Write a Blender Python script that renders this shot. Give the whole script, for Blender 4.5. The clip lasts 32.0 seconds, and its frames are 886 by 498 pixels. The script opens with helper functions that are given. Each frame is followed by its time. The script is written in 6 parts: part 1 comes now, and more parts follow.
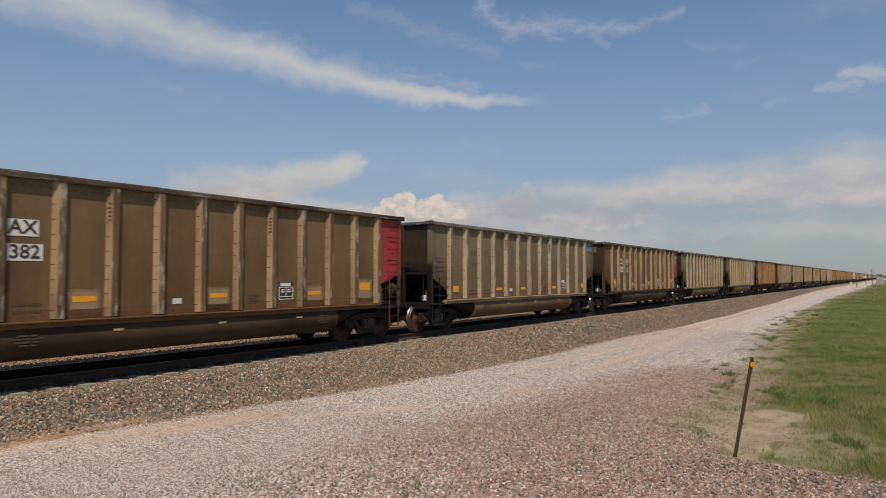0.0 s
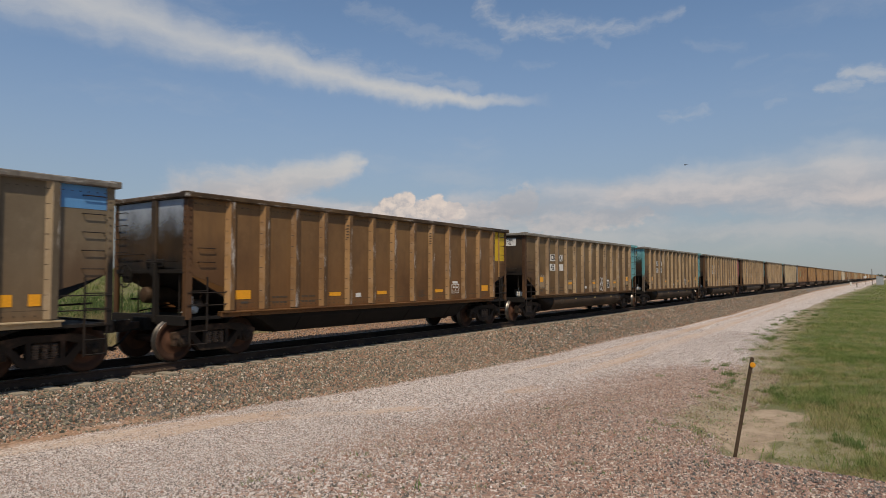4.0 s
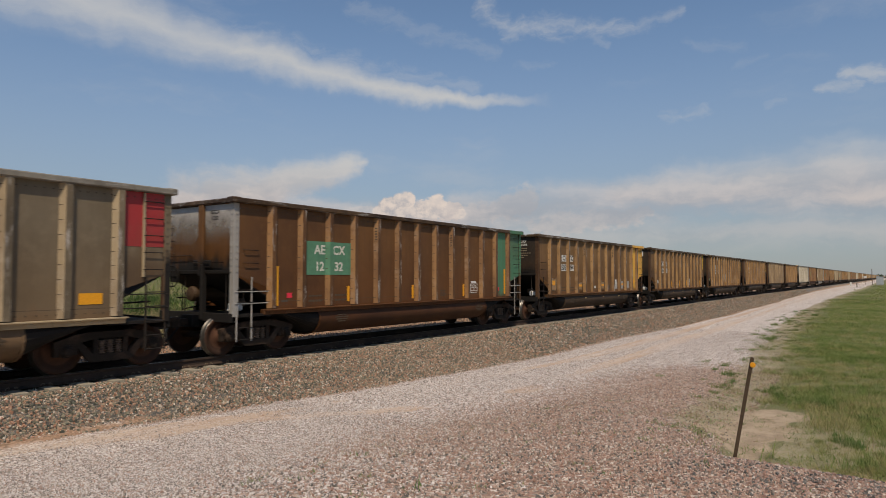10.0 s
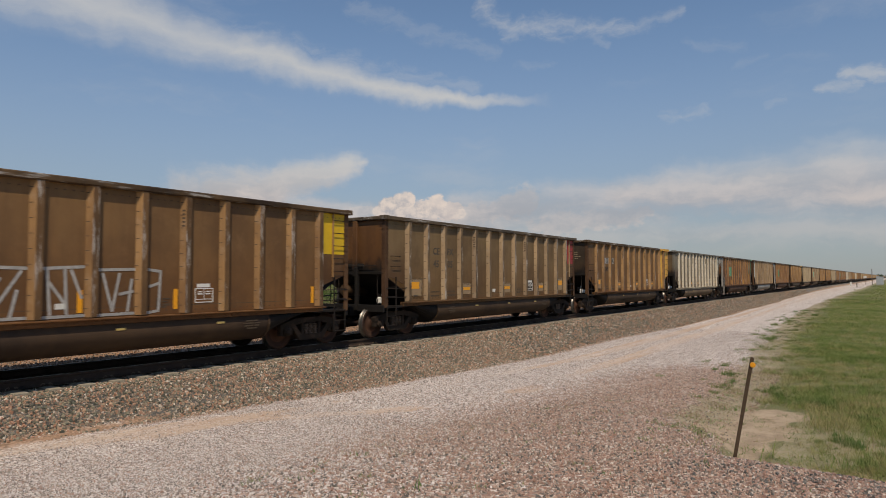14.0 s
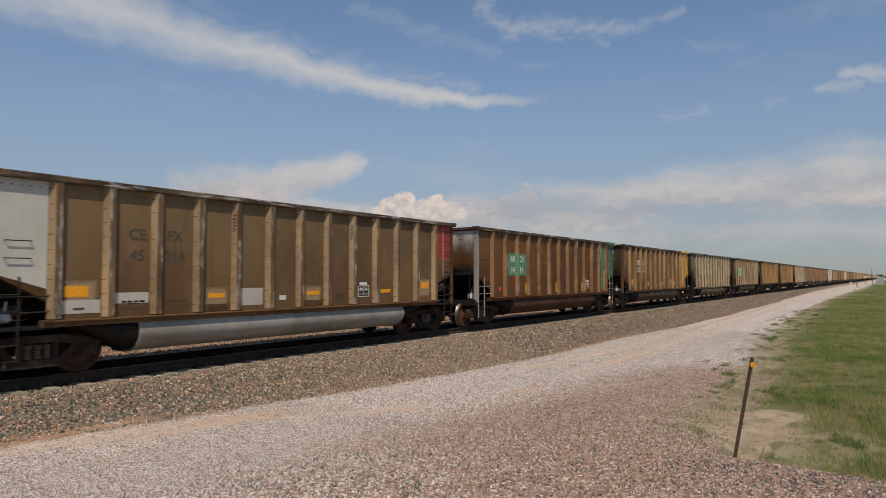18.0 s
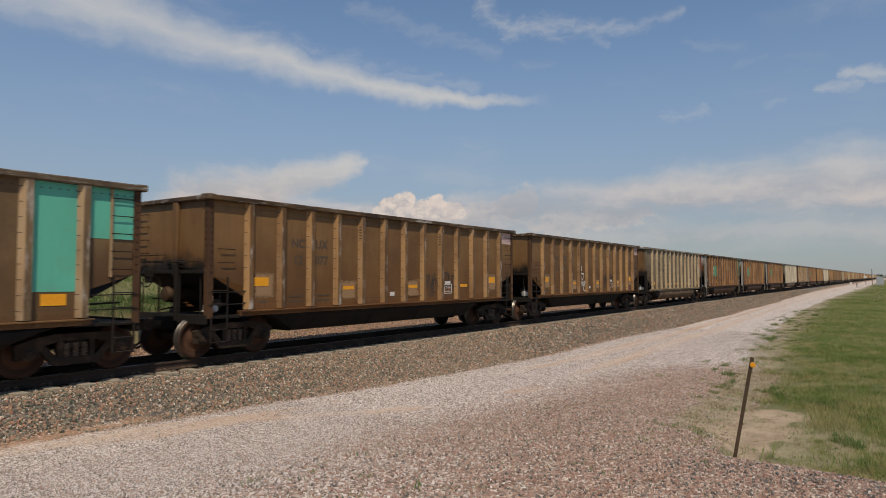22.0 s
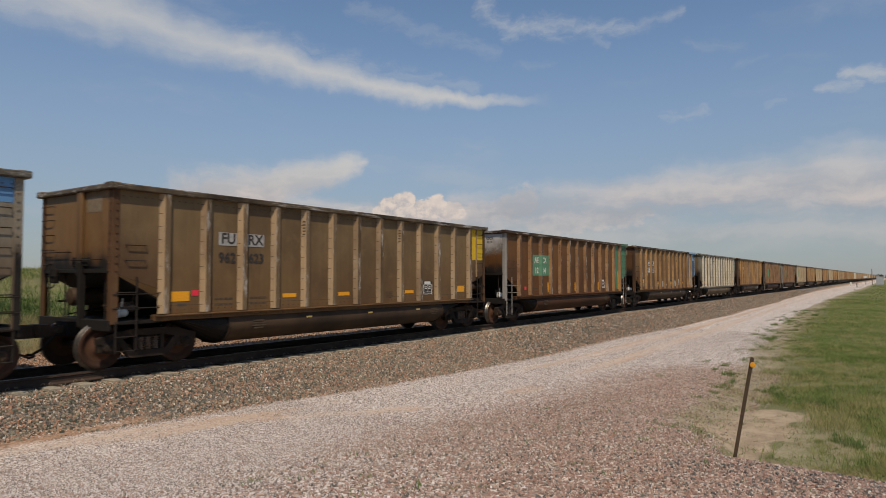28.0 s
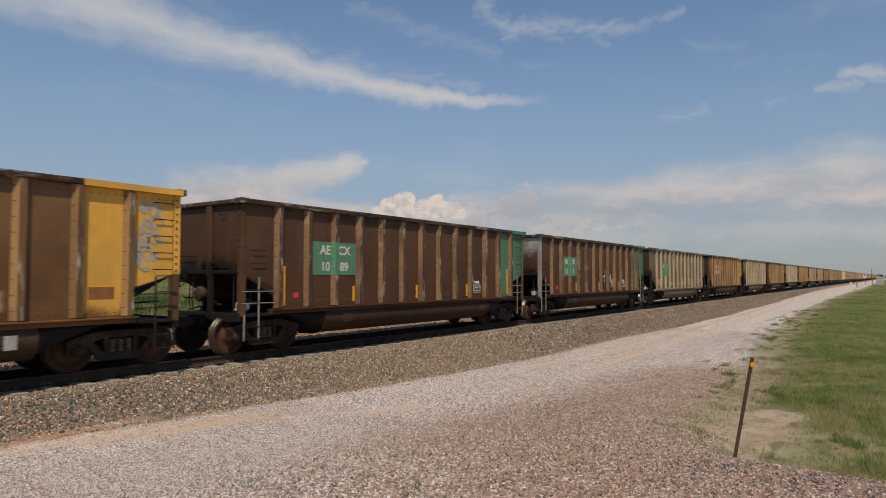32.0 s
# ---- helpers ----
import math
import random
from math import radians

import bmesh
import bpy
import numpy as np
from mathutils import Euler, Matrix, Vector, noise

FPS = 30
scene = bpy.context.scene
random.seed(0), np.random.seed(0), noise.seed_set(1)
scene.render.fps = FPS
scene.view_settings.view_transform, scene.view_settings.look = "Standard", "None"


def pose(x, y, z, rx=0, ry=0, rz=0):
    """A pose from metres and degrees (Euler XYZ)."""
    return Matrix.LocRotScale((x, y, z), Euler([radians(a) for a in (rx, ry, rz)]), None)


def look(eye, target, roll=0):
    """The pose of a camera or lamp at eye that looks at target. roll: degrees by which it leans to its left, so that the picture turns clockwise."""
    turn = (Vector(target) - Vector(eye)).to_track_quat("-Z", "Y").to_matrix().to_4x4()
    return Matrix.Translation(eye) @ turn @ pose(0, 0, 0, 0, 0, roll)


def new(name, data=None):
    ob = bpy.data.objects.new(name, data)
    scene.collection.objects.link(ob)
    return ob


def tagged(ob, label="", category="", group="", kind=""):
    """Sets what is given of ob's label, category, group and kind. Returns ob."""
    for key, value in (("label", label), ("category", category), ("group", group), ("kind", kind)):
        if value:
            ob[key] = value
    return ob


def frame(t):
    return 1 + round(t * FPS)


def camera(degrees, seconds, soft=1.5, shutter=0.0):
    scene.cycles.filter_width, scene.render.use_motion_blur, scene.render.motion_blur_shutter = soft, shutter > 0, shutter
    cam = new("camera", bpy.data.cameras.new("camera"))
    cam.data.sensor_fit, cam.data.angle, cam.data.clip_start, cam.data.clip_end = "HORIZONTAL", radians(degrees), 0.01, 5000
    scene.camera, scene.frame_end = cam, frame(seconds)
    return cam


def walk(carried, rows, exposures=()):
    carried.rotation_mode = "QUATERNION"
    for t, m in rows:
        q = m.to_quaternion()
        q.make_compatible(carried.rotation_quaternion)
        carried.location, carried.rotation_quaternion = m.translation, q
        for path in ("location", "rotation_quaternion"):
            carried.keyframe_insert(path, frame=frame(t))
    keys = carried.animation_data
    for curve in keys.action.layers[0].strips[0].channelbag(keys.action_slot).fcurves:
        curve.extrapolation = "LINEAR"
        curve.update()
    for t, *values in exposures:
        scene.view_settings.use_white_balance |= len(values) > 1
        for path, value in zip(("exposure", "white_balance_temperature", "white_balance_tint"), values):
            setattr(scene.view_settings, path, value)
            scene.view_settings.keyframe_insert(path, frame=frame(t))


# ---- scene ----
# the camera stands on a tripod beside the line; the track runs along +X, rail tops at z = 0
EYE = (0.0, 0.0, 1.98)
cam = camera(68.56, 32.0, soft=0.45, shutter=0.085)
CAM_POSE = pose(*EYE, 92.465, 0, 34.63 - 90)
walk(cam, [(0, CAM_POSE), (32, CAM_POSE)], [(0, 0.0, 7200, 11), (32, 0.0, 7200, 11)])

# ---- light ----
SUN_TO = Vector((-0.44, -0.38, 0.85)).normalized()
sun_el = math.asin(SUN_TO.z)
sun_data = bpy.data.lights.new("sun", "SUN")
sun_data.energy, sun_data.angle, sun_data.color = 3.5, radians(0.53), (1.0, 0.90, 0.77)
sun_ob = new("sun", sun_data)
sun_ob.matrix_world = look((0, 0, 60), Vector((0, 0, 60)) - SUN_TO)


class Nodes:
    """A small writer of node trees."""

    def __init__(self, tree):
        self.tree = tree
        tree.nodes.clear()

    def add(self, kind, **props):
        n = self.tree.nodes.new("ShaderNode" + kind)
        for k, v in props.items():
            setattr(n, k, v)
        return n

    def put(self, sock, v):
        if isinstance(v, bpy.types.NodeSocket):
            self.tree.links.new(v, sock)
        elif v is not None:
            sock.default_value = v

    def math(self, op, a, b=None, c=None, clamp=False):
        n = self.add("Math", operation=op, use_clamp=clamp)
        for s, v in zip(n.inputs, (a, b, c)):
            self.put(s, v)
        return n.outputs[0]

    def vmath(self, op, a, b=None):
        n = self.add("VectorMath", operation=op)
        for s, v in zip(n.inputs, (a, b)):
            self.put(s, v)
        return n.outputs["Value"] if op in ("DOT_PRODUCT", "LENGTH") else n.outputs[0]

    def noise(self, vec, scale, detail=4.0, rough=0.55, out="Fac", dist=0.0):
        n = self.add("TexNoise")
        self.put(n.inputs["Vector"], vec)
        n.inputs["Scale"].default_value, n.inputs["Detail"].default_value = scale, detail
        n.inputs["Roughness"].default_value, n.inputs["Distortion"].default_value = rough, dist
        return n.outputs[out]

    def ramp(self, fac, stops, mode="LINEAR"):
        n = self.add("ValToRGB")
        n.color_ramp.interpolation = mode
        e = n.color_ramp.elements
        while len(e) < len(stops):
            e.new(0.5)
        for el, (p, c) in zip(e, stops):
            el.position = p
            el.color = (*c, 1) if isinstance(c, tuple) else (c, c, c, 1)
        self.put(n.inputs["Fac"], fac)
        return n.outputs["Color"]

    def step(self, v, a, b):
        n = self.add("MapRange", interpolation_type="SMOOTHSTEP")
        self.put(n.inputs["Value"], v)
        self.put(n.inputs["From Min"], a)
        self.put(n.inputs["From Max"], b)
        return n.outputs["Result"]

    def mix(self, fac, a, b, mode="MIX"):
        n = self.add("Mix", data_type="RGBA", blend_type=mode)
        self.put(n.inputs["Factor"], fac)
        for s, v in ((n.inputs["A"], a), (n.inputs["B"], b)):
            self.put(s, (*v, 1) if isinstance(v, tuple) and len(v) == 3 else v)
        return n.outputs["Result"]

    def scaled(self, vec, s):
        n = self.add("Mapping")
        self.put(n.inputs["Vector"], vec)
        n.inputs["Scale"].default_value = s
        return n.outputs[0]

    def bump(self, height, strength, dist):
        n = self.add("Bump")
        self.put(n.inputs["Height"], height)
        n.inputs["Strength"].default_value, n.inputs["Distance"].default_value = strength, dist
        return n.outputs[0]


# ---- sky: clear blue with wisps of cirrus, bright cumulus low over the plain ----
world = bpy.data.worlds.new("sky")
scene.world = world
world.use_nodes = True
N = Nodes(world.node_tree)
sky = N.add("TexSky", sky_type="NISHITA", sun_disc=False)
sky.sun_elevation, sky.sun_rotation = sun_el, math.atan2(SUN_TO.x, SUN_TO.y)
sky.air_density, sky.dust_density, sky.ozone_density, sky.altitude = 1.0, 0.6, 1.6, 1300
SKY = 0.114
direction = N.add("TexCoord").outputs["Generated"]
sep = N.add("SeparateXYZ")
N.put(sep.inputs[0], direction)
dx, dy, dz = sep.outputs
DEG = 57.29578
azimuth = N.math("MULTIPLY", N.math("ARCTAN2", dx, dy), DEG)          # 0 is square to the track, 90 along it
height = N.math("MULTIPLY", N.math("ARCSINE", dz), DEG)
comb = N.add("CombineXYZ")
N.put(comb.inputs[0], azimuth)
N.put(comb.inputs[1], height)
flat = comb.outputs[0]
warp = N.noise(flat, 0.22, 4, 0.6, "Color")
warped = N.vmath("ADD", flat, N.vmath("MULTIPLY", N.vmath("SUBTRACT", warp, (0.5, 0.5, 0.5)), (5.0, 2.6, 0)))
lean = N.add("Mapping")
N.put(lean.inputs["Vector"], warped)
lean.inputs["Rotation"].default_value = (0, 0, radians(9))
lean.inputs["Scale"].default_value = (0.13, 0.85, 1)
wispy = N.noise(lean.outputs[0], 0.75, 5, 0.52)
layered = N.noise(N.scaled(warped, (0.22, 2.0, 1)), 0.45, 5, 0.5)
puffy = N.math("MULTIPLY_ADD", layered, 0.3, N.math("MULTIPLY", N.noise(N.scaled(warped, (0.42, 1.25, 1)), 0.36, 5, 0.52), 0.7))
lumpy = N.noise(N.scaled(flat, (1.0, 1.2, 1)), 1.15, 8, 0.62)
billow = N.noise(N.scaled(flat, (1.0, 1.15, 1)), 0.85, 7, 0.60)
fray = N.add("Mapping")
N.put(fray.inputs["Vector"], warped)
fray.inputs["Rotation"].default_value = (0, 0, radians(-28))
fray.inputs["Scale"].default_value = (0.55, 1.5, 1)
frayed = N.noise(fray.outputs[0], 0.9, 8, 0.66)
wispy = N.math("MULTIPLY_ADD", frayed, 0.45, N.math("MULTIPLY", wispy, 0.55))
cover = None


def cloud(a0, h0, a1, h1, w0, w1, dense, tex, torn=1.0, soft=1.0, base=None, fade=0.0):
    """One streak of cloud from (a0, h0) to (a1, h1), degrees of azimuth and height, w0 to w1 wide."""
    global cover
    ab = Vector((a1 - a0, h1 - h0, 0))
    rel = N.vmath("SUBTRACT", base or warped, (a0, h0, 0))
    k = N.math("DIVIDE", N.vmath("DOT_PRODUCT", rel, tuple(ab)), ab.length_squared, clamp=True)
    foot = N.add("VectorMath", operation="SCALE")
    foot.inputs[0].default_value = tuple(ab)
    N.put(foot.inputs["Scale"], k)
    away = N.vmath("LENGTH", N.vmath("SUBTRACT", rel, foot.outputs[0]))
    width = N.math("MULTIPLY_ADD", k, w1 - w0, w0)
    core = N.math("SUBTRACT", 1.0, N.math("DIVIDE", away, width), clamp=True)
    lump = N.math("MULTIPLY_ADD", N.math("SUBTRACT", tex, 0.5), torn, core)
    m = N.math("MULTIPLY", N.step(lump, 0.02, 0.02 + soft), N.math("MULTIPLY", N.step(core, 0.0, min(0.5, soft)), dense))
    if fade:
        m = N.math("MULTIPLY", m, N.math("MULTIPLY_ADD", N.step(k, 0.15, 1.0), -fade, 1.0))
    cover = m if cover is None else N.math("MAXIMUM", cover, m)
    return m


# the long streak, from thick to thin, firm below and frayed above
cloud(2.0, 24.2, 28.0, 20.3, 7.6, 3.9, 0.80, wispy, 0.70, 1.15)
cloud(28.0, 20.2, 38.0, 18.6, 4.1, 2.8, 0.84, wispy, 0.70, 1.2)
cloud(38.0, 18.6, 48.0, 16.7, 2.8, 1.95, 0.88, wispy, 0.75, 1.15)
cloud(48.0, 16.7, 57.0, 15.3, 1.95, 1.1, 0.90, wispy, 0.85, 1.1)
cloud(56.0, 15.35, 65.5, 15.0, 0.95, 0.55, 0.76, wispy, 1.1, 0.95, None, 1.0)
cloud(33.0, 20.2, 47.0, 18.0, 2.6, 1.8, 0.30, frayed, 2.6, 1.4)
cloud(46.0, 18.2, 58.0, 16.4, 2.0, 1.2, 0.22, frayed, 2.8, 1.4)
cloud(58.6, 23.2, 61.2, 21.2, 1.0, 1.3, 0.40, frayed, 2.4, 1.5)
cloud(61.2, 21.2, 66.0, 21.0, 1.4, 1.3, 0.44, frayed, 2.4, 1.5)
cloud(65.0, 21.6, 72.0, 20.4, 1.5, 1.0, 0.36, frayed, 2.8, 1.5)
cloud(71.4, 20.3, 75.8, 20.9, 0.9, 0.8, 0.26, frayed, 3.0, 1.5)
cloud(69.0, 20.4, 70.4, 19.2, 0.9, 0.6, 0.15, frayed, 2.6, 0.9)
cloud(47.0, 22.5, 60.0, 19.4, 1.3, 1.0, 0.13, frayed, 2.6, 1.1)
cloud(77.0, 18.5, 80.0, 18.4, 0.7, 0.6, 0.12, frayed, 2.2, 1.4)
cloud(79.4, 17.2, 82.0, 17.2, 0.6, 0.5, 0.10, frayed, 2.2, 1.4)
cloud(62.2, 18.1, 65.2, 18.0, 0.7, 0.6, 0.12, frayed, 2.8, 1.4)
cloud(74.2, 13.3, 77.6, 13.3, 0.9, 0.8, 0.24, frayed, 3.4, 1.5)
cloud(86.0, 14.1, 88.4, 14.4, 0.6, 1.0, 0.42, frayed, 2.4, 1.3)
cloud(87.2, 15.0, 97.0, 14.2, 0.9, 1.5, 0.54, frayed, 2.2, 1.3)
cloud(82.0, 13.4, 83.4, 13.6, 0.5, 0.5, 0.14, frayed, 2.4, 1.4)
# low clouds over the plain: a torn bank, a bright heap, and a wide veil
cloud(34.0, 5.8, 46.8, 9.3, 4.2, 1.9, 0.92, wispy, 1.2, 0.8)
cloud(36.0, 5.0, 54.0, 4.8, 3.2, 3.0, 0.62, puffy, 1.3, 1.0)
cloud(50.2, 5.7, 56.4, 5.8, 1.25, 1.25, 0.90, lumpy, 1.9, 0.4, flat)
heaps = [cloud(50.4, 6.3, 52.2, 6.75, 0.80, 0.95, 0.95, billow, 2.0, 0.30, flat), cloud(53.6, 6.2, 55.0, 6.5, 0.85, 0.95, 0.95, billow, 2.0, 0.30, flat),
         cloud(49.6, 5.75, 57.0, 5.6, 0.75, 0.70, 0.85, billow, 1.5, 0.5, flat), cloud(46.5, 5.5, 49.0, 5.8, 0.7, 0.8, 0.6, billow, 2.0, 0.5, flat)]
cloud(58.0, 5.2, 63.0, 6.6, 1.8, 2.2, 0.70, lumpy, 1.3, 0.7)
cloud(46.0, 4.4, 60.0, 4.2, 2.4, 2.4, 0.55, puffy, 1.2, 1.0)
cloud(57.0, 5.4, 74.0, 6.4, 3.0, 3.6, 0.56, puffy, 1.3, 0.9)
cloud(64.0, 4.4, 72.0, 5.0, 1.8, 1.8, 0.62, lumpy, 1.4, 0.8)
cloud(70.0, 6.8, 88.0, 7.6, 2.6, 4.4, 0.72, puffy, 1.2, 0.9)
cloud(82.0, 7.2, 106.0, 6.8, 4.2, 5.0, 0.70, puffy, 1.0, 0.9)
cloud(60.0, 3.4, 100.0, 3.8, 2.4, 2.8, 0.34, puffy, 1.0, 1.2)
blue = N.mix(1.0, sky.outputs[0], (SKY * 0.900, SKY * 1.008, SKY * 1.065), "MULTIPLY")
haze = N.math("MULTIPLY", N.step(height, 24.0, -3.0), 0.85)
blue = N.mix(haze, blue, (0.214, 0.247, 0.312))
# thin veil that goes on all round
veil = N.math("MULTIPLY", N.step(N.noise(N.scaled(warped, (0.25, 1, 1)), 0.16, 6, 0.6), 0.52, 0.8), 0.28)
cover = N.math("MAXIMUM", cover, veil)
tone = N.mix(N.step(N.math("MULTIPLY_ADD", lumpy, 0.14, N.math("MULTIPLY", puffy, 0.86)), 0.38, 0.62), (0.365, 0.37, 0.42), (0.61, 0.548, 0.54))
low = N.step(height, 11.0, 5.0)
tone = N.mix(low, (0.52, 0.55, 0.59), tone)
bright = N.math("MAXIMUM", N.math("MAXIMUM", heaps[0], heaps[1]), N.math("MAXIMUM", heaps[2], heaps[3]))
tone = N.mix(N.math("MULTIPLY", bright, N.step(billow, 0.34, 0.62)), tone, (0.71, 0.635, 0.60))
sky_colour = N.mix(cover, blue, tone)
bg = N.add("Background")
N.put(bg.inputs["Color"], sky_colour)
N.put(N.add("OutputWorld").inputs["Surface"], bg.outputs[0])

# ---- materials ----
MATS = {}


def material(name):
    m = bpy.data.materials.new(name)
    m.use_nodes = True
    n = Nodes(m.node_tree)
    bsdf = n.add("BsdfPrincipled")
    n.put(n.add("OutputMaterial").inputs["Surface"], bsdf.outputs[0])
    MATS[name] = m
    return m, n, bsdf


def own_place(n):
    """Object coordinates, shifted by a random amount from object to object."""
    r = n.add("ObjectInfo").outputs["Random"]
    return n.vmath("ADD", n.add("TexCoord").outputs["Object"], n.vmath("MULTIPLY", r, (91.0, 57.0, 0.0)))


HALF_LENGTH = 7.31


def weathered(name, base, grime, dust, rough=0.7, metal=0.0, streak=0.5, bump=0.15, dustiness=0.35, soot_and_shade=False, scuff=0.0, rusty=False):
    """Paint or metal under grime, with streaks that run down and dust in clouds."""
    m, n, b = material(name)
    p = own_place(n)
    big = n.noise(n.scaled(p, (0.5, 0.5, 0.35)), 1.0, 5, 0.6)
    run = n.noise(n.scaled(p, (7.0, 7.0, 0.45)), 1.0, 4, 0.6)
    fine = n.noise(p, 42.0, 3, 0.6)
    c = n.mix(n.step(big, 0.36, 0.68), base, grime)
    c = n.mix(n.math("MULTIPLY", n.step(run, 0.45, 0.75), streak), c, grime)
    c = n.mix(n.math("MULTIPLY", n.step(n.noise(p, 2.4, 5, 0.65), 0.48, 0.74), dustiness), c, dust)
    c = n.mix(n.math("MULTIPLY", fine, 0.35), c, n.mix(1.0, c, (0.62, 0.6, 0.58), "MULTIPLY"))
    if scuff:
        worn = n.noise(n.scaled(p, (7.0, 7.0, 1.3) if scuff < 1 else (1.0, 6.0, 9.0)), 1.0, 7, 0.72)
        c = n.mix(n.math("MULTIPLY", n.step(worn, 0.52, 0.66), scuff), c, (0.50, 0.465, 0.42) if scuff < 1 else (0.34, 0.32, 0.29))
    if rusty:
        # rust that creeps up from the lower edge
        xyz = n.add("SeparateXYZ")
        n.put(xyz.inputs[0], n.add("TexCoord").outputs["Object"])
        creep = n.math("MULTIPLY_ADD", n.noise(n.scaled(p, (1, 1, 0.5)), 4.0, 6, 0.7), 0.8, n.math("MULTIPLY_ADD", n.step(xyz.outputs[0], 6.2, HALF_LENGTH), -0.75, xyz.outputs[2]))
        c = n.mix(n.math("MULTIPLY", n.step(creep, 1.85, 1.55), 0.85), c, (0.115, 0.045, 0.018))
    if soot_and_shade:
        # coal soot over the open ends; rusty dust and painted shade along the sill
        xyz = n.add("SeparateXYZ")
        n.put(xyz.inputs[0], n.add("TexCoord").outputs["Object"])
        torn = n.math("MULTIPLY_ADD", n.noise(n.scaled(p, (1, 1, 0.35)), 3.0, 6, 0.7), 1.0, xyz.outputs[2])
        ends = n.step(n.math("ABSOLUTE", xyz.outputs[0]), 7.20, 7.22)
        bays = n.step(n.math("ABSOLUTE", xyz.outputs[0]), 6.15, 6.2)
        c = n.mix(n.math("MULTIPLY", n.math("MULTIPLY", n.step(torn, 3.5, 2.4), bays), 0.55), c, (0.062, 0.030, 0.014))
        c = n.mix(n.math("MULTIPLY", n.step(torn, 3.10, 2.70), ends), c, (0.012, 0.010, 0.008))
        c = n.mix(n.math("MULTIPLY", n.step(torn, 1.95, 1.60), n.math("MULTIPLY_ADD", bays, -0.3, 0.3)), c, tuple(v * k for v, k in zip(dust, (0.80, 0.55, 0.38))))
        # bleached gold above, rustier below; shade towards the foot put into the colour
        c = n.mix(n.math("MULTIPLY", n.step(torn, 3.7, 2.1), 0.8), c, n.mix(1.0, c, (0.84, 0.72, 0.60), "MULTIPLY"))
    n.put(b.inputs["Base Color"], c)
    n.put(b.inputs["Roughness"], n.math("MULTIPLY_ADD", big, 0.25, rough - 0.12))
    b.inputs["Metallic"].default_value = metal
    b.inputs["Specular IOR Level"].default_value = 0.32
    n.put(b.inputs["Normal"], n.bump(n.math("ADD", n.math("MULTIPLY", big, 2.0), n.math("MULTIPLY", fine, 0.15)), bump, 0.02))
    return m


def plain(name, colour, rough=0.6, metal=0.0, vary=0.25, scale=18.0):
    m, n, b = material(name)
    p = own_place(n)
    f = n.noise(p, scale, 5, 0.65)
    dark = tuple(v * (1 - vary) for v in colour)
    n.put(b.inputs["Base Color"], n.mix(n.step(f, 0.3, 0.7), colour, dark))
    b.inputs["Roughness"].default_value, b.inputs["Metallic"].default_value = rough, metal
    n.put(b.inputs["Normal"], n.bump(f, 0.12, 0.01))
    return m


def feathered(name, colour, rough=0.6, edge=0.22, strength=0.85, torn=None):
    """A thin coat or wiped patch that fades out raggedly towards its edges."""
    m, n, b = material(name)
    g = n.add("SeparateXYZ")
    n.put(g.inputs[0], n.add("TexCoord").outputs["Generated"])
    def rim_of(v):
        return n.math("MINIMUM", v, n.math("SUBTRACT", 1.0, v))
    f = n.noise(own_place(n), 6.0, 5, 0.65)
    near = n.math("MINIMUM", rim_of(g.outputs[0]), rim_of(g.outputs[2]))
    near = n.math("ADD", near, n.math("MULTIPLY", n.math("SUBTRACT", f, 0.5), torn or edge))
    n.put(b.inputs["Alpha"], n.math("MULTIPLY", n.step(near, 0.0, edge), strength))
    n.put(b.inputs["Base Color"], n.mix(f, colour, tuple(v * 0.7 for v in colour)))
    b.inputs["Roughness"].default_value = rough
    return m


def end_coat(name, colour):
    """Pale paint on a car's end that goes over into grime downwards."""
    m, n, b = material(name)
    g = n.add("SeparateXYZ")
    n.put(g.inputs[0], n.add("TexCoord").outputs["Generated"])
    p = own_place(n)
    f = n.math("ADD", g.outputs[2], n.math("MULTIPLY", n.math("SUBTRACT", n.noise(p, 1.6, 6, 0.65), 0.5), 0.8))
    n.put(b.inputs["Alpha"], n.step(f, 0.30, 1.0))
    n.put(b.inputs["Base Color"], n.mix(n.noise(p, 14.0, 4, 0.6), colour, tuple(v * 0.7 for v in colour)))
    b.inputs["Roughness"].default_value = 0.6
    return m


# car bodies: panel sheets and the dustier ribs, one pair a livery
BODY = {
    "taupe": ((0.182, 0.120, 0.058), (0.112, 0.070, 0.034), (0.22, 0.148, 0.078)),
    "brown": ((0.200, 0.110, 0.043), (0.120, 0.064, 0.027), (0.230, 0.134, 0.060)),
    "rust": ((0.150, 0.067, 0.020), (0.086, 0.038, 0.014), (0.165, 0.081, 0.033)),
    "maroon": ((0.098, 0.047, 0.023), (0.066, 0.032, 0.016), (0.130, 0.072, 0.038)),
    "grey": ((0.184, 0.146, 0.096), (0.132, 0.101, 0.064), (0.25, 0.197, 0.13)),
    "silver": ((0.205, 0.180, 0.138), (0.150, 0.127, 0.094), (0.27, 0.238, 0.185)),
}
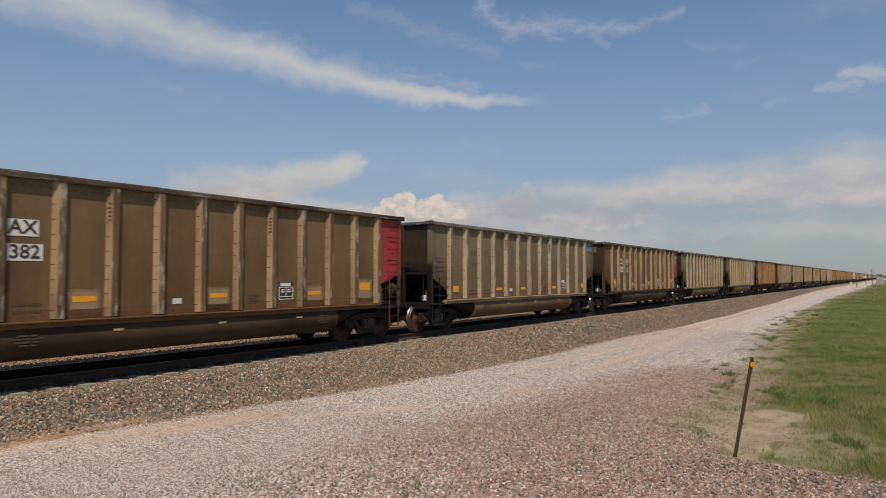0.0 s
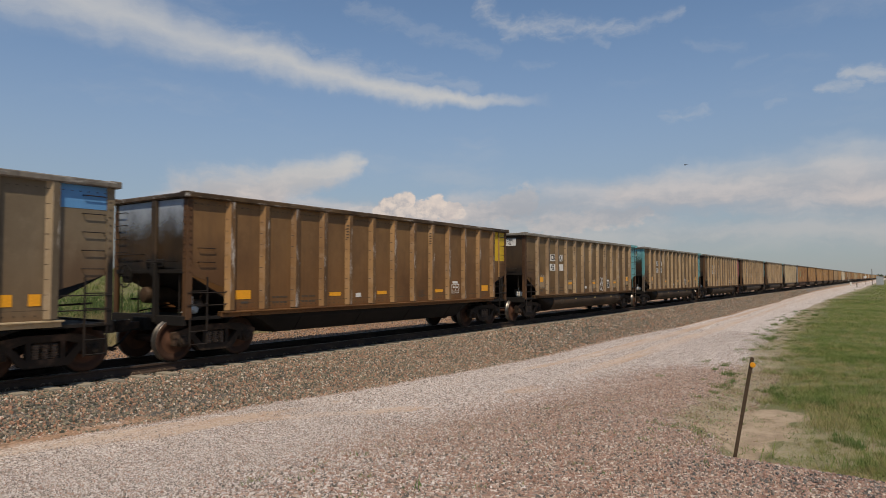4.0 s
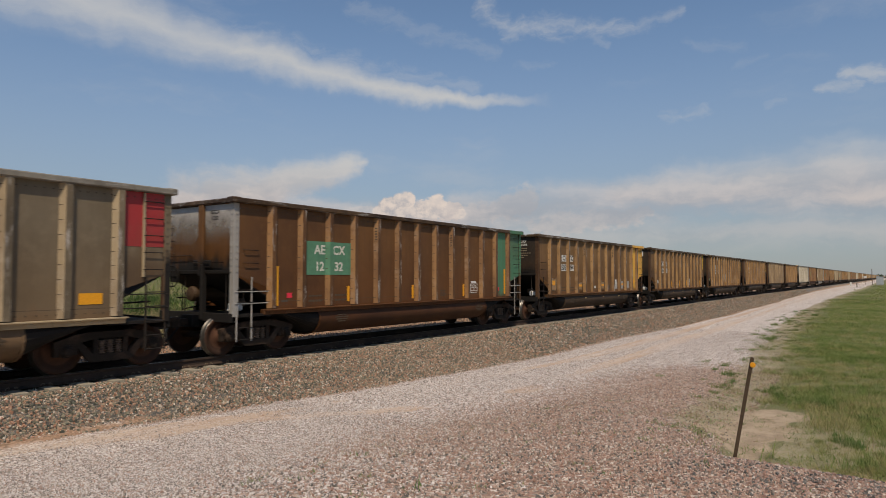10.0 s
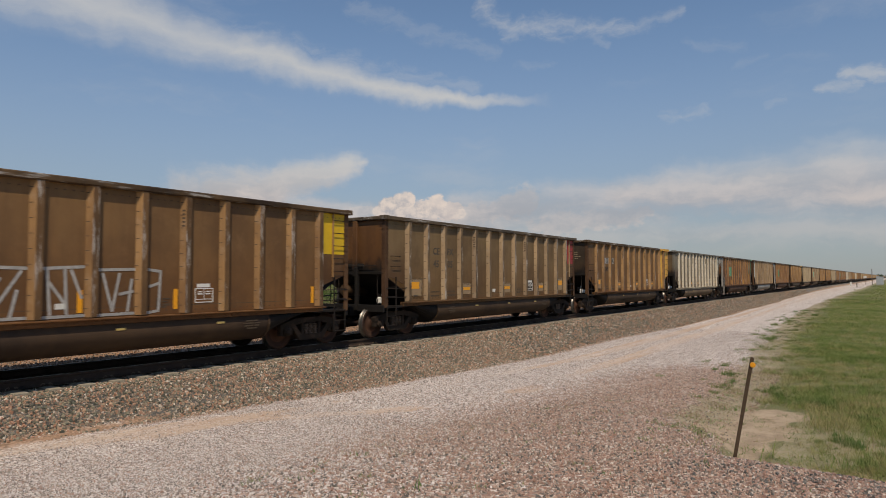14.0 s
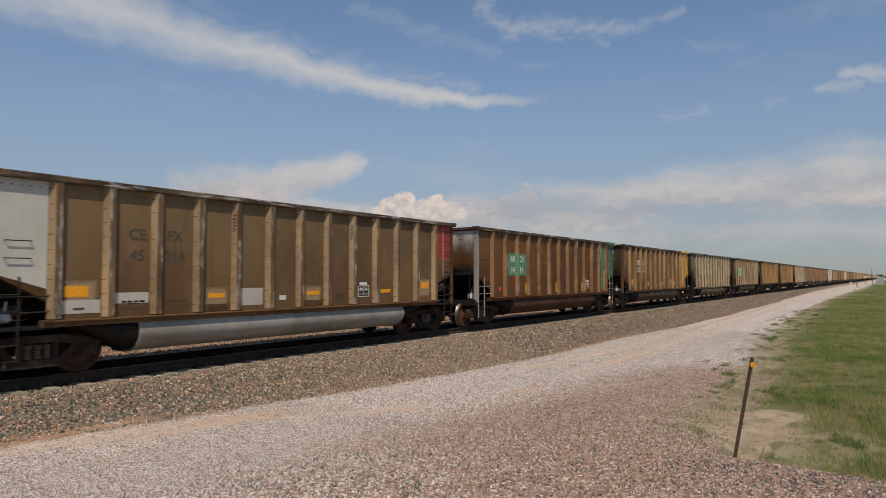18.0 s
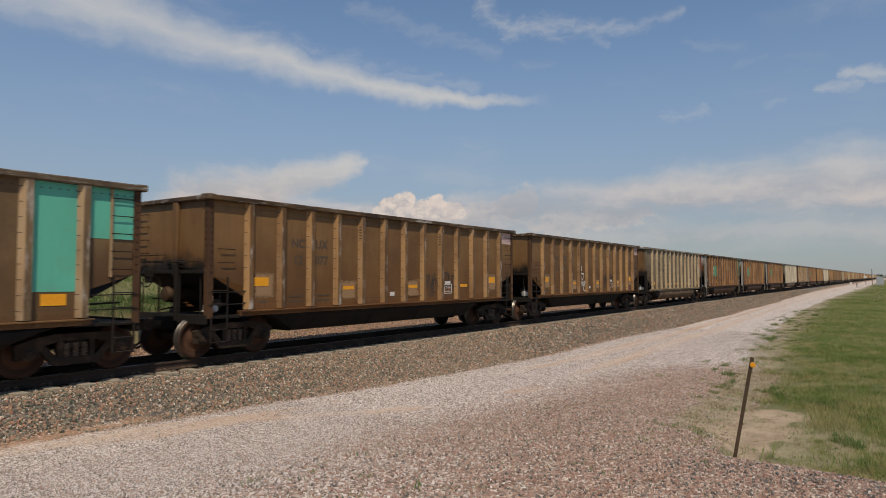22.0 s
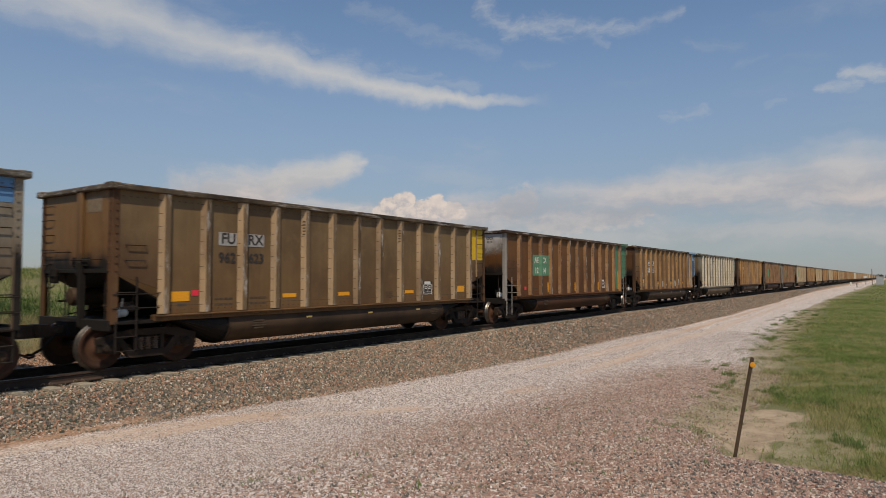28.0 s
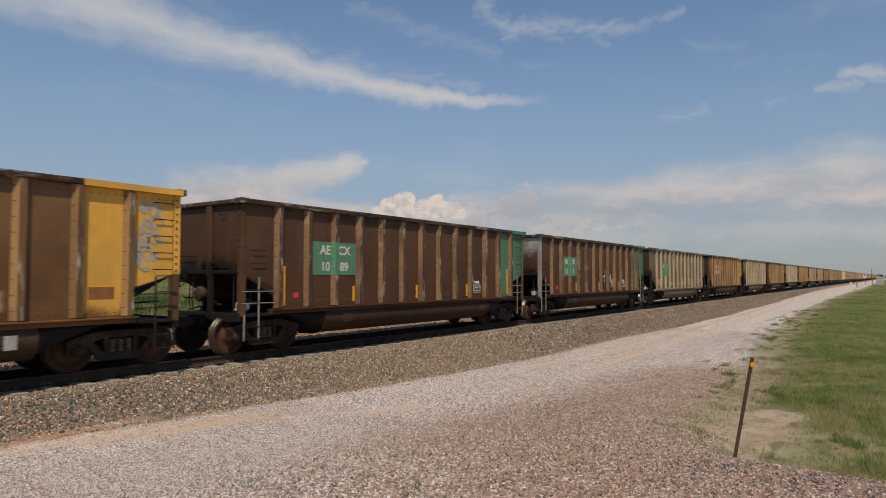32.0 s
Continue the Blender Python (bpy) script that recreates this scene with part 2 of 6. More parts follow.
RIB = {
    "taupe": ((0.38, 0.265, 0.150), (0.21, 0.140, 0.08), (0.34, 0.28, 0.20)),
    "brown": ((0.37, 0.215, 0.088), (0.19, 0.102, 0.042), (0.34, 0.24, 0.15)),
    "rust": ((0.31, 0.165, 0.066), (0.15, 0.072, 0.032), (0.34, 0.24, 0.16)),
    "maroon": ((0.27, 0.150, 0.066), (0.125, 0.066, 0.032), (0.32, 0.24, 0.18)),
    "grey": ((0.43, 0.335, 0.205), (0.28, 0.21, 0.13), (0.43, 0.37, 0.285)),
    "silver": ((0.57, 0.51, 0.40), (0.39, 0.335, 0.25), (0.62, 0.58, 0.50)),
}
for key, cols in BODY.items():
    weathered("sheet_" + key, *cols, rough=0.62, streak=0.45, soot_and_shade=True)
for key, cols in RIB.items():
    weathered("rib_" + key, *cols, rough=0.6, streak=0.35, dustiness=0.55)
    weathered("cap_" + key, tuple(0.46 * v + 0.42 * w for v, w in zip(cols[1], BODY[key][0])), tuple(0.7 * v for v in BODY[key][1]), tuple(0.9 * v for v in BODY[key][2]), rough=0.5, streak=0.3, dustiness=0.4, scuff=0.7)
    if key != "grey":
        weathered("rim_" + key, tuple(v * 0.28 + 0.008 for v in cols[0]), tuple(v * 0.14 for v in cols[1]), tuple(v * 0.45 for v in cols[0]), rough=0.5, metal=0.1, dustiness=0.5, scuff=1.0)
weathered("end_dirty", (0.058, 0.038, 0.021), (0.024, 0.017, 0.011), (0.085, 0.056, 0.032), rough=0.7, streak=0.5, soot_and_shade=True)
weathered("rim_grey", (0.21, 0.185, 0.15), (0.05, 0.042, 0.034), (0.34, 0.32, 0.29), rough=0.5, metal=0.2, dustiness=0.6, scuff=1.0)
weathered("rim_pale", (0.26, 0.235, 0.19), (0.12, 0.10, 0.078), (0.34, 0.32, 0.28), rough=0.5, metal=0.2, dustiness=0.5, scuff=1.0)
PANEL = {"red": (0.36, 0.032, 0.036), "pink": (0.42, 0.075, 0.10), "blue": (0.09, 0.27, 0.52), "teal": (0.13, 0.40, 0.42), "green": (0.060, 0.205, 0.112), "navy": (0.035, 0.115, 0.235), "skyblue": (0.22, 0.40, 0.62),
         "yellow": (0.78, 0.42, 0.07), "lemon": (0.66, 0.43, 0.02), "mint": (0.10, 0.46, 0.34), "white": (0.58, 0.56, 0.52), "palegrey": (0.50, 0.51, 0.46), "blush": (0.60, 0.42, 0.38), "aqua": (0.36, 0.52, 0.53)}
for key, c in PANEL.items():
    dirt = 0.75 if key == "green" else 0.35
    weathered("paint_" + key, c, tuple(v * (0.9 - 0.5 * dirt) + w * dirt for v, w in zip(c, (0.060, 0.040, 0.022))), tuple(v * 0.5 + w for v, w in zip(c, (0.07, 0.05, 0.03))),
              rough=0.5, streak=0.25 + 0.5 * dirt, dustiness=0.2 + 0.35 * dirt, bump=0.08, rusty=True)
weathered("patch_pale", (0.46, 0.45, 0.42), (0.36, 0.34, 0.30), (0.40, 0.36, 0.30), rough=0.55, streak=0.3, dustiness=0.3, bump=0.05)
weathered("paint_dull", (0.36, 0.345, 0.32), (0.24, 0.22, 0.19), (0.28, 0.22, 0.16), rough=0.5, streak=0.5)
end_coat("coat_white", (0.48, 0.45, 0.41))
end_coat("coat_blue", (0.33, 0.38, 0.44))
end_coat("coat_teal", (0.15, 0.36, 0.38))
for key, cols in BODY.items():
    feathered("wiped_" + key, tuple(min(0.6, v * 1.5 + 0.03) for v in cols[2]))
feathered("peeled_grey", (0.30, 0.28, 0.25), edge=0.05, strength=0.97, torn=0.9)
feathered("peeled_wide", (0.33, 0.31, 0.28), edge=0.05, strength=0.97, torn=1.1)
weathered("belly_bare", (0.36, 0.35, 0.325), (0.22, 0.205, 0.18), (0.42, 0.40, 0.365), rough=0.5, metal=0.2)
# black gear; the deep shadow below the cars is put into this base too
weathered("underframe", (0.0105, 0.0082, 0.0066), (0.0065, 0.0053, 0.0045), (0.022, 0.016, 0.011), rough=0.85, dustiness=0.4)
weathered("truck_iron", (0.034, 0.021, 0.013), (0.013, 0.009, 0.006), (0.115, 0.068, 0.042), rough=0.85, dustiness=0.7)
weathered("wheel_rust", (0.060, 0.026, 0.014), (0.026, 0.014, 0.009), (0.088, 0.041, 0.023), rough=0.8, streak=0.2)
weathered("grab_steel", (0.024, 0.017, 0.012), (0.012, 0.009, 0.007), (0.055, 0.036, 0.022), rough=0.7)
# belly coats, darker than the sides above them
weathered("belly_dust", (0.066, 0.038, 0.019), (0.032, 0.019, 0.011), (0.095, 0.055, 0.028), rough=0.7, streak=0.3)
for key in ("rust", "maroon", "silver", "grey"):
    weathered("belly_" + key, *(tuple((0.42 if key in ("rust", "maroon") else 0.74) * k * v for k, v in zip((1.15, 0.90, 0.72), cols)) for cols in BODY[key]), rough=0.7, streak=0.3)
plain("tread_steel", (0.20, 0.185, 0.165), 0.4, 0.9, 0.3)
weathered("hub_rust", (0.10, 0.042, 0.022), (0.05, 0.024, 0.014), (0.15, 0.07, 0.04), rough=0.8)
plain("rail_head", (0.16, 0.145, 0.13), 0.5, 1.0, 0.3)
weathered("rail_rust", (0.055, 0.035, 0.025), (0.028, 0.019, 0.014), (0.095, 0.058, 0.04), rough=0.85)
plain("spring_steel", (0.135, 0.09, 0.06), 0.75, 0.1)
plain("plate_worn", (0.21, 0.155, 0.095), 0.7, 0.0, 0.3, 12)
plain("reflector_orange", (0.80, 0.345, 0.015), 0.35, 0.0, 0.18, 30)
plain("reflector_white", (0.62, 0.61, 0.57), 0.4, 0.0, 0.15, 30)
plain("reflector_red", (0.75, 0.03, 0.06), 0.35, 0.0, 0.15, 30)
plain("note_brown", (0.26, 0.10, 0.028), 0.6, 0.0, 0.3, 9)
plain("spray_sky", (0.34, 0.36, 0.38), 0.6, 0.0, 0.3, 9)
plain("note_yellow", (0.50, 0.36, 0.12), 0.6, 0.0, 0.3, 20)
plain("data_dark", (0.030, 0.026, 0.022), 0.7, 0.0, 0.3, 9)
plain("weld_dark", (0.085, 0.055, 0.030), 0.8, 0.0, 0.4, 20)
plain("stencil_white", (0.66, 0.65, 0.61), 0.6, 0.0, 0.12, 9)
plain("letter_dark", (0.035, 0.030, 0.026), 0.7, 0.0, 0.3, 9)
weathered("corner_rust", (0.105, 0.052, 0.022), (0.060, 0.029, 0.014), (0.15, 0.085, 0.042), rough=0.75)
plain("letter_worn", (0.080, 0.052, 0.028), 0.7, 0.0, 0.4, 14)
plain("letter_faint", (0.125, 0.096, 0.062), 0.7, 0.0, 0.3, 9)
plain("letter_faded", (0.070, 0.055, 0.040), 0.7, 0.0, 0.3, 9)
plain("letter_tan", (0.30, 0.235, 0.15), 0.7, 0.0, 0.4, 14)
plain("letter_white", (0.62, 0.60, 0.52), 0.6, 0.0, 0.15, 9)
plain("spray_white", (0.62, 0.61, 0.58), 0.6, 0.0, 0.2, 12)
plain("spray_grey", (0.36, 0.35, 0.33), 0.6, 0.0, 0.3, 12)
plain("spray_dark", (0.040, 0.034, 0.028), 0.6, 0.0, 0.3, 12)
plain("sign_green", (0.085, 0.225, 0.130), 0.55, 0.0, 0.2, 5)
plain("sign_mint", (0.10, 0.46, 0.36), 0.55, 0.0, 0.2, 5)
plain("clip_steel", (0.16, 0.115, 0.075), 0.6, 0.3, 0.3, 30)
plain("tie_concrete", (0.36, 0.315, 0.24), 0.9, 0.0, 0.35, 14)
plain("post_steel", (0.082, 0.051, 0.027), 0.8, 0.1, 0.45, 30)
plain("cabinet_metal", (0.52, 0.54, 0.55), 0.4, 0.5, 0.12, 6)
plain("pole_wood", (0.16, 0.125, 0.095), 0.9, 0.0, 0.3, 8)


def stones(name, palette, spread_by=1.0, rough=0.85, shade=1.0):
    """Stones, each of its own colour."""
    m, n, b = material(name)
    r = n.add("NewGeometry").outputs["Random Per Island"]
    mid = [sum(c[k] for c in palette) / len(palette) for k in range(3)]
    palette = [tuple(max(0.03, min(0.9, shade * (m + spread_by * (v - m)))) for v, m in zip(c, mid)) for c in palette]
    stops = [(i / len(palette), c) for i, c in enumerate(palette)]
    c = n.ramp(r, stops, "CONSTANT")
    p = n.add("TexCoord").outputs["Object"]
    f = n.noise(p, 60.0, 3, 0.6)
    n.put(b.inputs["Base Color"], n.mix(n.math("MULTIPLY", f, 0.5), c, n.mix(1.0, c, (0.55, 0.55, 0.55), "MULTIPLY")))
    b.inputs["Roughness"].default_value = rough
    return m


stones("stone_ballast", [(0.38, 0.225, 0.15), (0.30, 0.165, 0.105), (0.34, 0.21, 0.145), (0.148, 0.134, 0.099), (0.27, 0.235, 0.165), (0.31, 0.235, 0.17), (0.102, 0.095, 0.071), (0.42, 0.29, 0.20), (0.20, 0.15, 0.115), (0.168, 0.157, 0.116), (0.52, 0.45, 0.37), (0.114, 0.105, 0.079), (0.238, 0.218, 0.156)], 1.2, shade=1.03)
stones("stone_red", [(0.38, 0.225, 0.135), (0.32, 0.17, 0.10), (0.25, 0.18, 0.125), (0.46, 0.30, 0.20), (0.18, 0.15, 0.12), (0.36, 0.225, 0.14), (0.12, 0.11, 0.095)])
stones("stone_road", [(0.70, 0.65, 0.615), (0.40, 0.335, 0.30), (0.52, 0.43, 0.375), (0.17, 0.155, 0.14), (0.77, 0.725, 0.695), (0.46, 0.345, 0.295), (0.62, 0.57, 0.535), (0.30, 0.255, 0.225), (0.70, 0.65, 0.62), (0.34, 0.30, 0.27)], 1.05, shade=0.93)
stones("stone_brow", [(0.36, 0.225, 0.18), (0.28, 0.17, 0.135), (0.14, 0.135, 0.125), (0.42, 0.33, 0.28), (0.10, 0.10, 0.098), (0.34, 0.25, 0.21), (0.20, 0.17, 0.15)])
stones("stone_pink", [(0.42, 0.265, 0.20), (0.32, 0.185, 0.135), (0.56, 0.46, 0.39), (0.17, 0.15, 0.13), (0.44, 0.30, 0.235), (0.27, 0.21, 0.17), (0.62, 0.55, 0.48), (0.36, 0.225, 0.17), (0.38, 0.25, 0.19), (0.30, 0.27, 0.235), (0.47, 0.33, 0.26), (0.11, 0.105, 0.095)])


def leaf(name, palette, rough=0.6):
    m, n, b = material(name)
    r = n.add("NewGeometry").outputs["Random Per Island"]
    patch = n.noise(n.add("TexCoord").outputs["Object"], 0.35, 4, 0.6)
    small = n.noise(n.add("TexCoord").outputs["Object"], 1.9, 5, 0.68)
    fac = n.math("ADD", n.math("MULTIPLY", r, 0.36), n.math("MULTIPLY", n.step(n.math("MULTIPLY_ADD", small, 0.6, n.math("MULTIPLY", patch, 0.4)), 0.40, 0.62), 0.66))
    colour = n.ramp(fac, [(i / max(1, len(palette) - 1), c) for i, c in enumerate(palette)])
    n.put(b.inputs["Base Color"], colour)
    b.inputs["Roughness"].default_value = rough
    b.inputs["Specular IOR Level"].default_value = 0.2
    through_leaf = n.add("BsdfTranslucent")
    n.put(through_leaf.inputs["Color"], colour)
    both = n.add("MixShader")
    both.inputs[0].default_value = 0.45
    n.put(both.inputs[1], b.outputs[0])
    n.put(both.inputs[2], through_leaf.outputs[0])
    out = [k for k in m.node_tree.nodes if k.bl_idname == "ShaderNodeOutputMaterial"][0]
    n.put(out.inputs["Surface"], both.outputs[0])
    return m


leaf("grass_green", [(0.105, 0.165, 0.042), (0.150, 0.215, 0.056), (0.215, 0.262, 0.082), (0.32, 0.30, 0.125), (0.46, 0.38, 0.22)])
leaf("grass_dead", [(0.17, 0.135, 0.080), (0.25, 0.20, 0.115), (0.33, 0.27, 0.15), (0.20, 0.20, 0.085)])
leaf("grass_weed", [(0.095, 0.165, 0.045), (0.135, 0.205, 0.06), (0.20, 0.235, 0.085)])
leaf("grass_straw", [(0.42, 0.34, 0.19), (0.34, 0.27, 0.14), (0.25, 0.25, 0.095)])
leaf("leaf_bank", [(0.055, 0.105, 0.030), (0.085, 0.140, 0.042), (0.12, 0.17, 0.055)])
leaf("leaf_far", [(0.030, 0.055, 0.022), (0.045, 0.075, 0.028), (0.06, 0.09, 0.035)])

# the ground: one sheet whose zones come from the plan of the place
m, n, b = material("ground_soil")
pos = n.add("TexCoord").outputs["Object"]
def zone(name):
    return n.add("Attribute", attribute_name=name).outputs["Fac"]
rag = n.math("MULTIPLY", n.math("SUBTRACT", n.noise(pos, 1.3, 6, 0.65), 0.5), 0.9)
def ragged(name):
    return n.step(n.math("ADD", zone(name), rag), 0.38, 0.62)
grit = n.noise(pos, 22.0, 4, 0.7)
v = n.add("TexVoronoi", feature="F1")
n.put(v.inputs["Vector"], pos)
v.inputs["Scale"].default_value = 30.0
cell = n.add("SeparateColor")
n.put(cell.inputs[0], v.outputs["Color"])
pebble = cell.outputs[0]
c_field = n.mix(n.step(n.noise(pos, 0.16, 6, 0.6), 0.35, 0.68), (0.135, 0.150, 0.052), (0.205, 0.190, 0.088))
c_field = n.mix(n.step(n.noise(pos, 3.0, 5, 0.7), 0.5, 0.8), c_field, (0.24, 0.225, 0.11))
thatch = n.noise(pos, 38.0, 4, 0.75)
c_field = n.mix(n.step(thatch, 0.50, 0.62), c_field, (0.070, 0.068, 0.030))
c_field = n.mix(n.step(thatch, 0.44, 0.36), c_field, (0.30, 0.255, 0.145))
c_sand = n.mix(grit, (0.39, 0.295, 0.20), (0.47, 0.375, 0.27))
c_sand = n.mix(n.math("MULTIPLY", n.step(n.noise(pos, 2.2, 6, 0.7), 0.42, 0.62), 0.65), c_sand, (0.25, 0.185, 0.12))
c_sand = n.mix(n.math("MULTIPLY", n.step(n.noise(pos, 16.0, 4, 0.7), 0.60, 0.68), 0.7), c_sand, (0.17, 0.135, 0.085))
c_white = n.ramp(pebble, [(0.0, (0.17, 0.145, 0.128)), (0.12, (0.33, 0.275, 0.24)), (0.28, (0.51, 0.44, 0.395)), (0.46, (0.65, 0.59, 0.55)), (0.68, (0.77, 0.72, 0.685)), (0.84, (0.56, 0.44, 0.375)), (0.93, (0.43, 0.38, 0.34))], "CONSTANT")
c_pink = n.ramp(pebble, [(0.0, (0.12, 0.105, 0.092)), (0.09, (0.23, 0.155, 0.12)), (0.27, (0.33, 0.21, 0.16)), (0.52, (0.42, 0.285, 0.22)), (0.74, (0.51, 0.41, 0.34)), (0.86, (0.60, 0.53, 0.46)), (0.94, (0.27, 0.235, 0.20))], "CONSTANT")
c_track = n.mix(n.step(n.noise(n.scaled(pos, (0.25, 1.6, 1)), 1.0, 5, 0.6), 0.35, 0.7), (0.47, 0.325, 0.225), (0.56, 0.435, 0.335))
c_ball = n.ramp(pebble, [(0.0, (0.075, 0.070, 0.062)), (0.30, (0.15, 0.135, 0.112)), (0.55, (0.24, 0.175, 0.13)), (0.75, (0.10, 0.098, 0.088)), (0.90, (0.32, 0.255, 0.19))], "CONSTANT")
c_red = n.ramp(pebble, [(0.0, (0.20, 0.135, 0.09)), (0.5, (0.33, 0.205, 0.13)), (1.0, (0.41, 0.275, 0.19))])
c = n.mix(ragged("zone_white"), c_field, c_white)
c = n.mix(n.math("GREATER_THAN", n.math("ADD", zone("zone_pink"), n.math("MULTIPLY", rag, 0.35)), n.math("MULTIPLY_ADD", cell.outputs[1], 0.92, 0.04)), c, c_pink)
c_dry = n.mix(n.step(n.noise(pos, 4.0, 5, 0.7), 0.35, 0.7), (0.33, 0.27, 0.175), (0.24, 0.23, 0.115))
c_dry = n.mix(n.math("MULTIPLY", n.step(pebble, 0.6, 0.7), 0.5), c_dry, (0.38, 0.33, 0.25))
c = n.mix(n.math("MULTIPLY", ragged("zone_dry"), 0.9), c, c_dry)
worn_line = n.step(n.noise(n.scaled(pos, (0.16, 2.6, 1)), 1.0, 6, 0.65), 0.42, 0.62)
c = n.mix(n.math("MULTIPLY", ragged("zone_track"), n.math("MULTIPLY_ADD", worn_line, 0.50, 0.38)), c, c_track)
c = n.mix(ragged("zone_sand"), c, c_sand)
c = n.mix(ragged("zone_ballast"), c, c_ball)
c = n.mix(ragged("zone_red"), c, c_red)
n.put(b.inputs["Base Color"], n.mix(n.math("MULTIPLY", grit, 0.4), c, n.mix(1.0, c, (0.6, 0.58, 0.56), "MULTIPLY")))
b.inputs["Roughness"].default_value = 0.95
n.put(b.inputs["Normal"], n.bump(n.math("SUBTRACT", n.math("MULTIPLY", grit, 0.4), v.outputs["Distance"]), 0.55, 0.018))

# ---- plan of the ground ----
TRACK = 14.5          # the track's middle line
ROAD = -0.75


def smooth(x, a, b):
    k = np.clip((x - a) / (b - a), 0, 1)
    return k * k * (3 - 2 * k)


TOE_S = [-60, 0, 4.7, 6.7, 9, 12, 15.6, 21, 37, 67, 97, 140, 200, 320, 4000]
TOE_Y = [12.4, 12.4, 12.1, 11.9, 11.4, 10.75, 10.45, 10.2, 9.75, 10.1, 11.1, 12.2, 12.6, 12.6, 12.6]
GRASS_S = [-60, 6, 9, 11, 13, 14.4, 15.4, 16.5, 20.3, 23.8, 31.7, 42.4, 65, 108, 192, 320, 4000]
GRASS_Y = [0.2, 0.2, 0.6, 1.25, 1.35, 1.6, 2.1, 2.5, 2.85, 3.15, 3.75, 4.35, 5.2, 5.8, 5.8, 6.2, 6.2]


def toe(s):
    return np.interp(s, TOE_S, TOE_Y)


def pink_share(s, y):
    """How much of the gravel is pink granite, the rest being white limestone."""
    mid = np.interp(s, [0, 4, 5, 7.5, 10, 13.8, 19, 22, 26], [3.6, 4.0, 4.4, 5.9, 6.8, 6.5, 6.0, 4.6, 3.0])
    wide = np.interp(s, [0, 8, 12, 20], [2.0, 1.7, 1.05, 0.8])
    share = 1 / (1 + np.exp(np.clip((y - mid) / wide * 2.0, -30, 30)))
    return np.maximum(share, np.interp(s, [0, 8, 12], [0.10, 0.06, 0.0])) * (1 - smooth(s, 19, 25))


def bare(s, y):
    """How far the wheels have worn the road down to tan dirt."""
    one = np.interp(s, [0, 4.6, 6.2, 8.3, 10, 14, 21, 31, 49, 104, 200], [12.15, 11.78, 11.22, 10.6, 10.15, 9.4, 8.85, 8.65, 9.1, 10.4, 11])
    two = np.interp(s, [0, 8, 9.0, 9.8, 10.6, 14, 20, 28, 42, 71, 120, 200], [10.4, 10.4, 9.6, 8.9, 8.3, 7.2, 7.45, 7.55, 7.75, 8.65, 9.4, 9.6])
    w1 = np.interp(s, [0, 5, 6.5, 8.5, 10, 16, 22, 60, 200], [0.52, 0.56, 0.58, 0.46, 0.26, 0.25, 0.38, 0.38, 0.4])
    k1 = np.interp(s, [0, 8, 9, 12, 17, 22, 34, 60], [1.0, 1.0, 0.6, 0.35, 0.6, 0.95, 0.95, 0.75])
    k2 = np.interp(s, [0, 8, 9, 10.6, 11.3, 13.0, 13.6, 14.2, 14.9, 16, 17, 20, 30, 60], [0.0, 0.45, 0.85, 0.9, 0.2, 0.2, 0.95, 0.9, 0.2, 0.3, 0.5, 0.95, 0.95, 0.6])
    return np.clip(k1 * np.exp(-((y - one) / w1) ** 2) + k2 * np.exp(-((y - two) / 0.42) ** 2), 0, 1)


def sandy(s, y):
    """The bare sand round the marker post."""
    mid = 2.0 + 0.1 * np.sin(s * 1.7)
    wide = np.where(y < mid, 0.56, 0.78) + 0.13 * np.sin(s * 2.9 + y * 2.0) + 0.09 * np.sin(s * 6.7 - y * 3.1) + 0.25 * np.exp(-((s - 14.3) / 0.5) ** 2)
    return np.exp(-((s - 12.7) / 2.45) ** 4 - ((y - mid) / wide) ** 2 * 0.9)


def dry_line(s):
    """Where dry litter and thin grass lie between the gravel and the meadow."""
    return np.interp(s, [8, 10, 12, 16, 20, 24, 32, 42, 65, 108, 192], [2.2, 2.7, 2.9, 3.0, 3.2, 3.5, 4.1, 4.8, 5.7, 5.8, 5.6])


def ground_z(s, y):
    """Height of the ground at s along the line and y across it."""
    s, y = np.asarray(s, float), np.asarray(y, float)
    low = ROAD - 0.10 * smooth(y, 6.0, 1.0) * smooth(s, 8, 14)
    # the made-up mound that the camera stands on
    reach0 = np.interp(y, [-8, 1.5, 2.6, 4.5, 8, 12], [6.9, 6.9, 5.0, 3.5, 1.5, 0.0])
    reach1 = np.interp(y, [-8, 1.5, 2.6, 4.5, 8, 12], [9.4, 9.6, 15.0, 19.0, 10.0, 6.0])
    mound = (1 - smooth(s, reach0, reach1)) * (1 - smooth(y, 4.0, 10.5))
    z = low + (0.16 - ROAD) * mound
    # ballast shoulder, crown and the far bed
    z = np.maximum(z, ROAD + (-0.205 - ROAD) * smooth(y, toe(s), 12.85))
    far = -0.22 - 0.45 * smooth(y, 20.0, 22.5)
    z = np.where(y > TRACK, far, z)
    # grassy bank beyond the line
    bank = 3.05 * smooth(y, 23.5, 46.0) - 0.9 * smooth(y, 52, 160)
    z = z + np.where(y > TRACK, bank, 0)
    wob = 0.05 * np.sin(s * 0.31 + y * 0.5) * np.sin(y * 0.43 - s * 0.11)
    z = z + wob * np.where((y > 12) & (y < 21), 0.0, 1.0)
    field = smooth(-y, 2, 60)
    return z - 0.15 * field


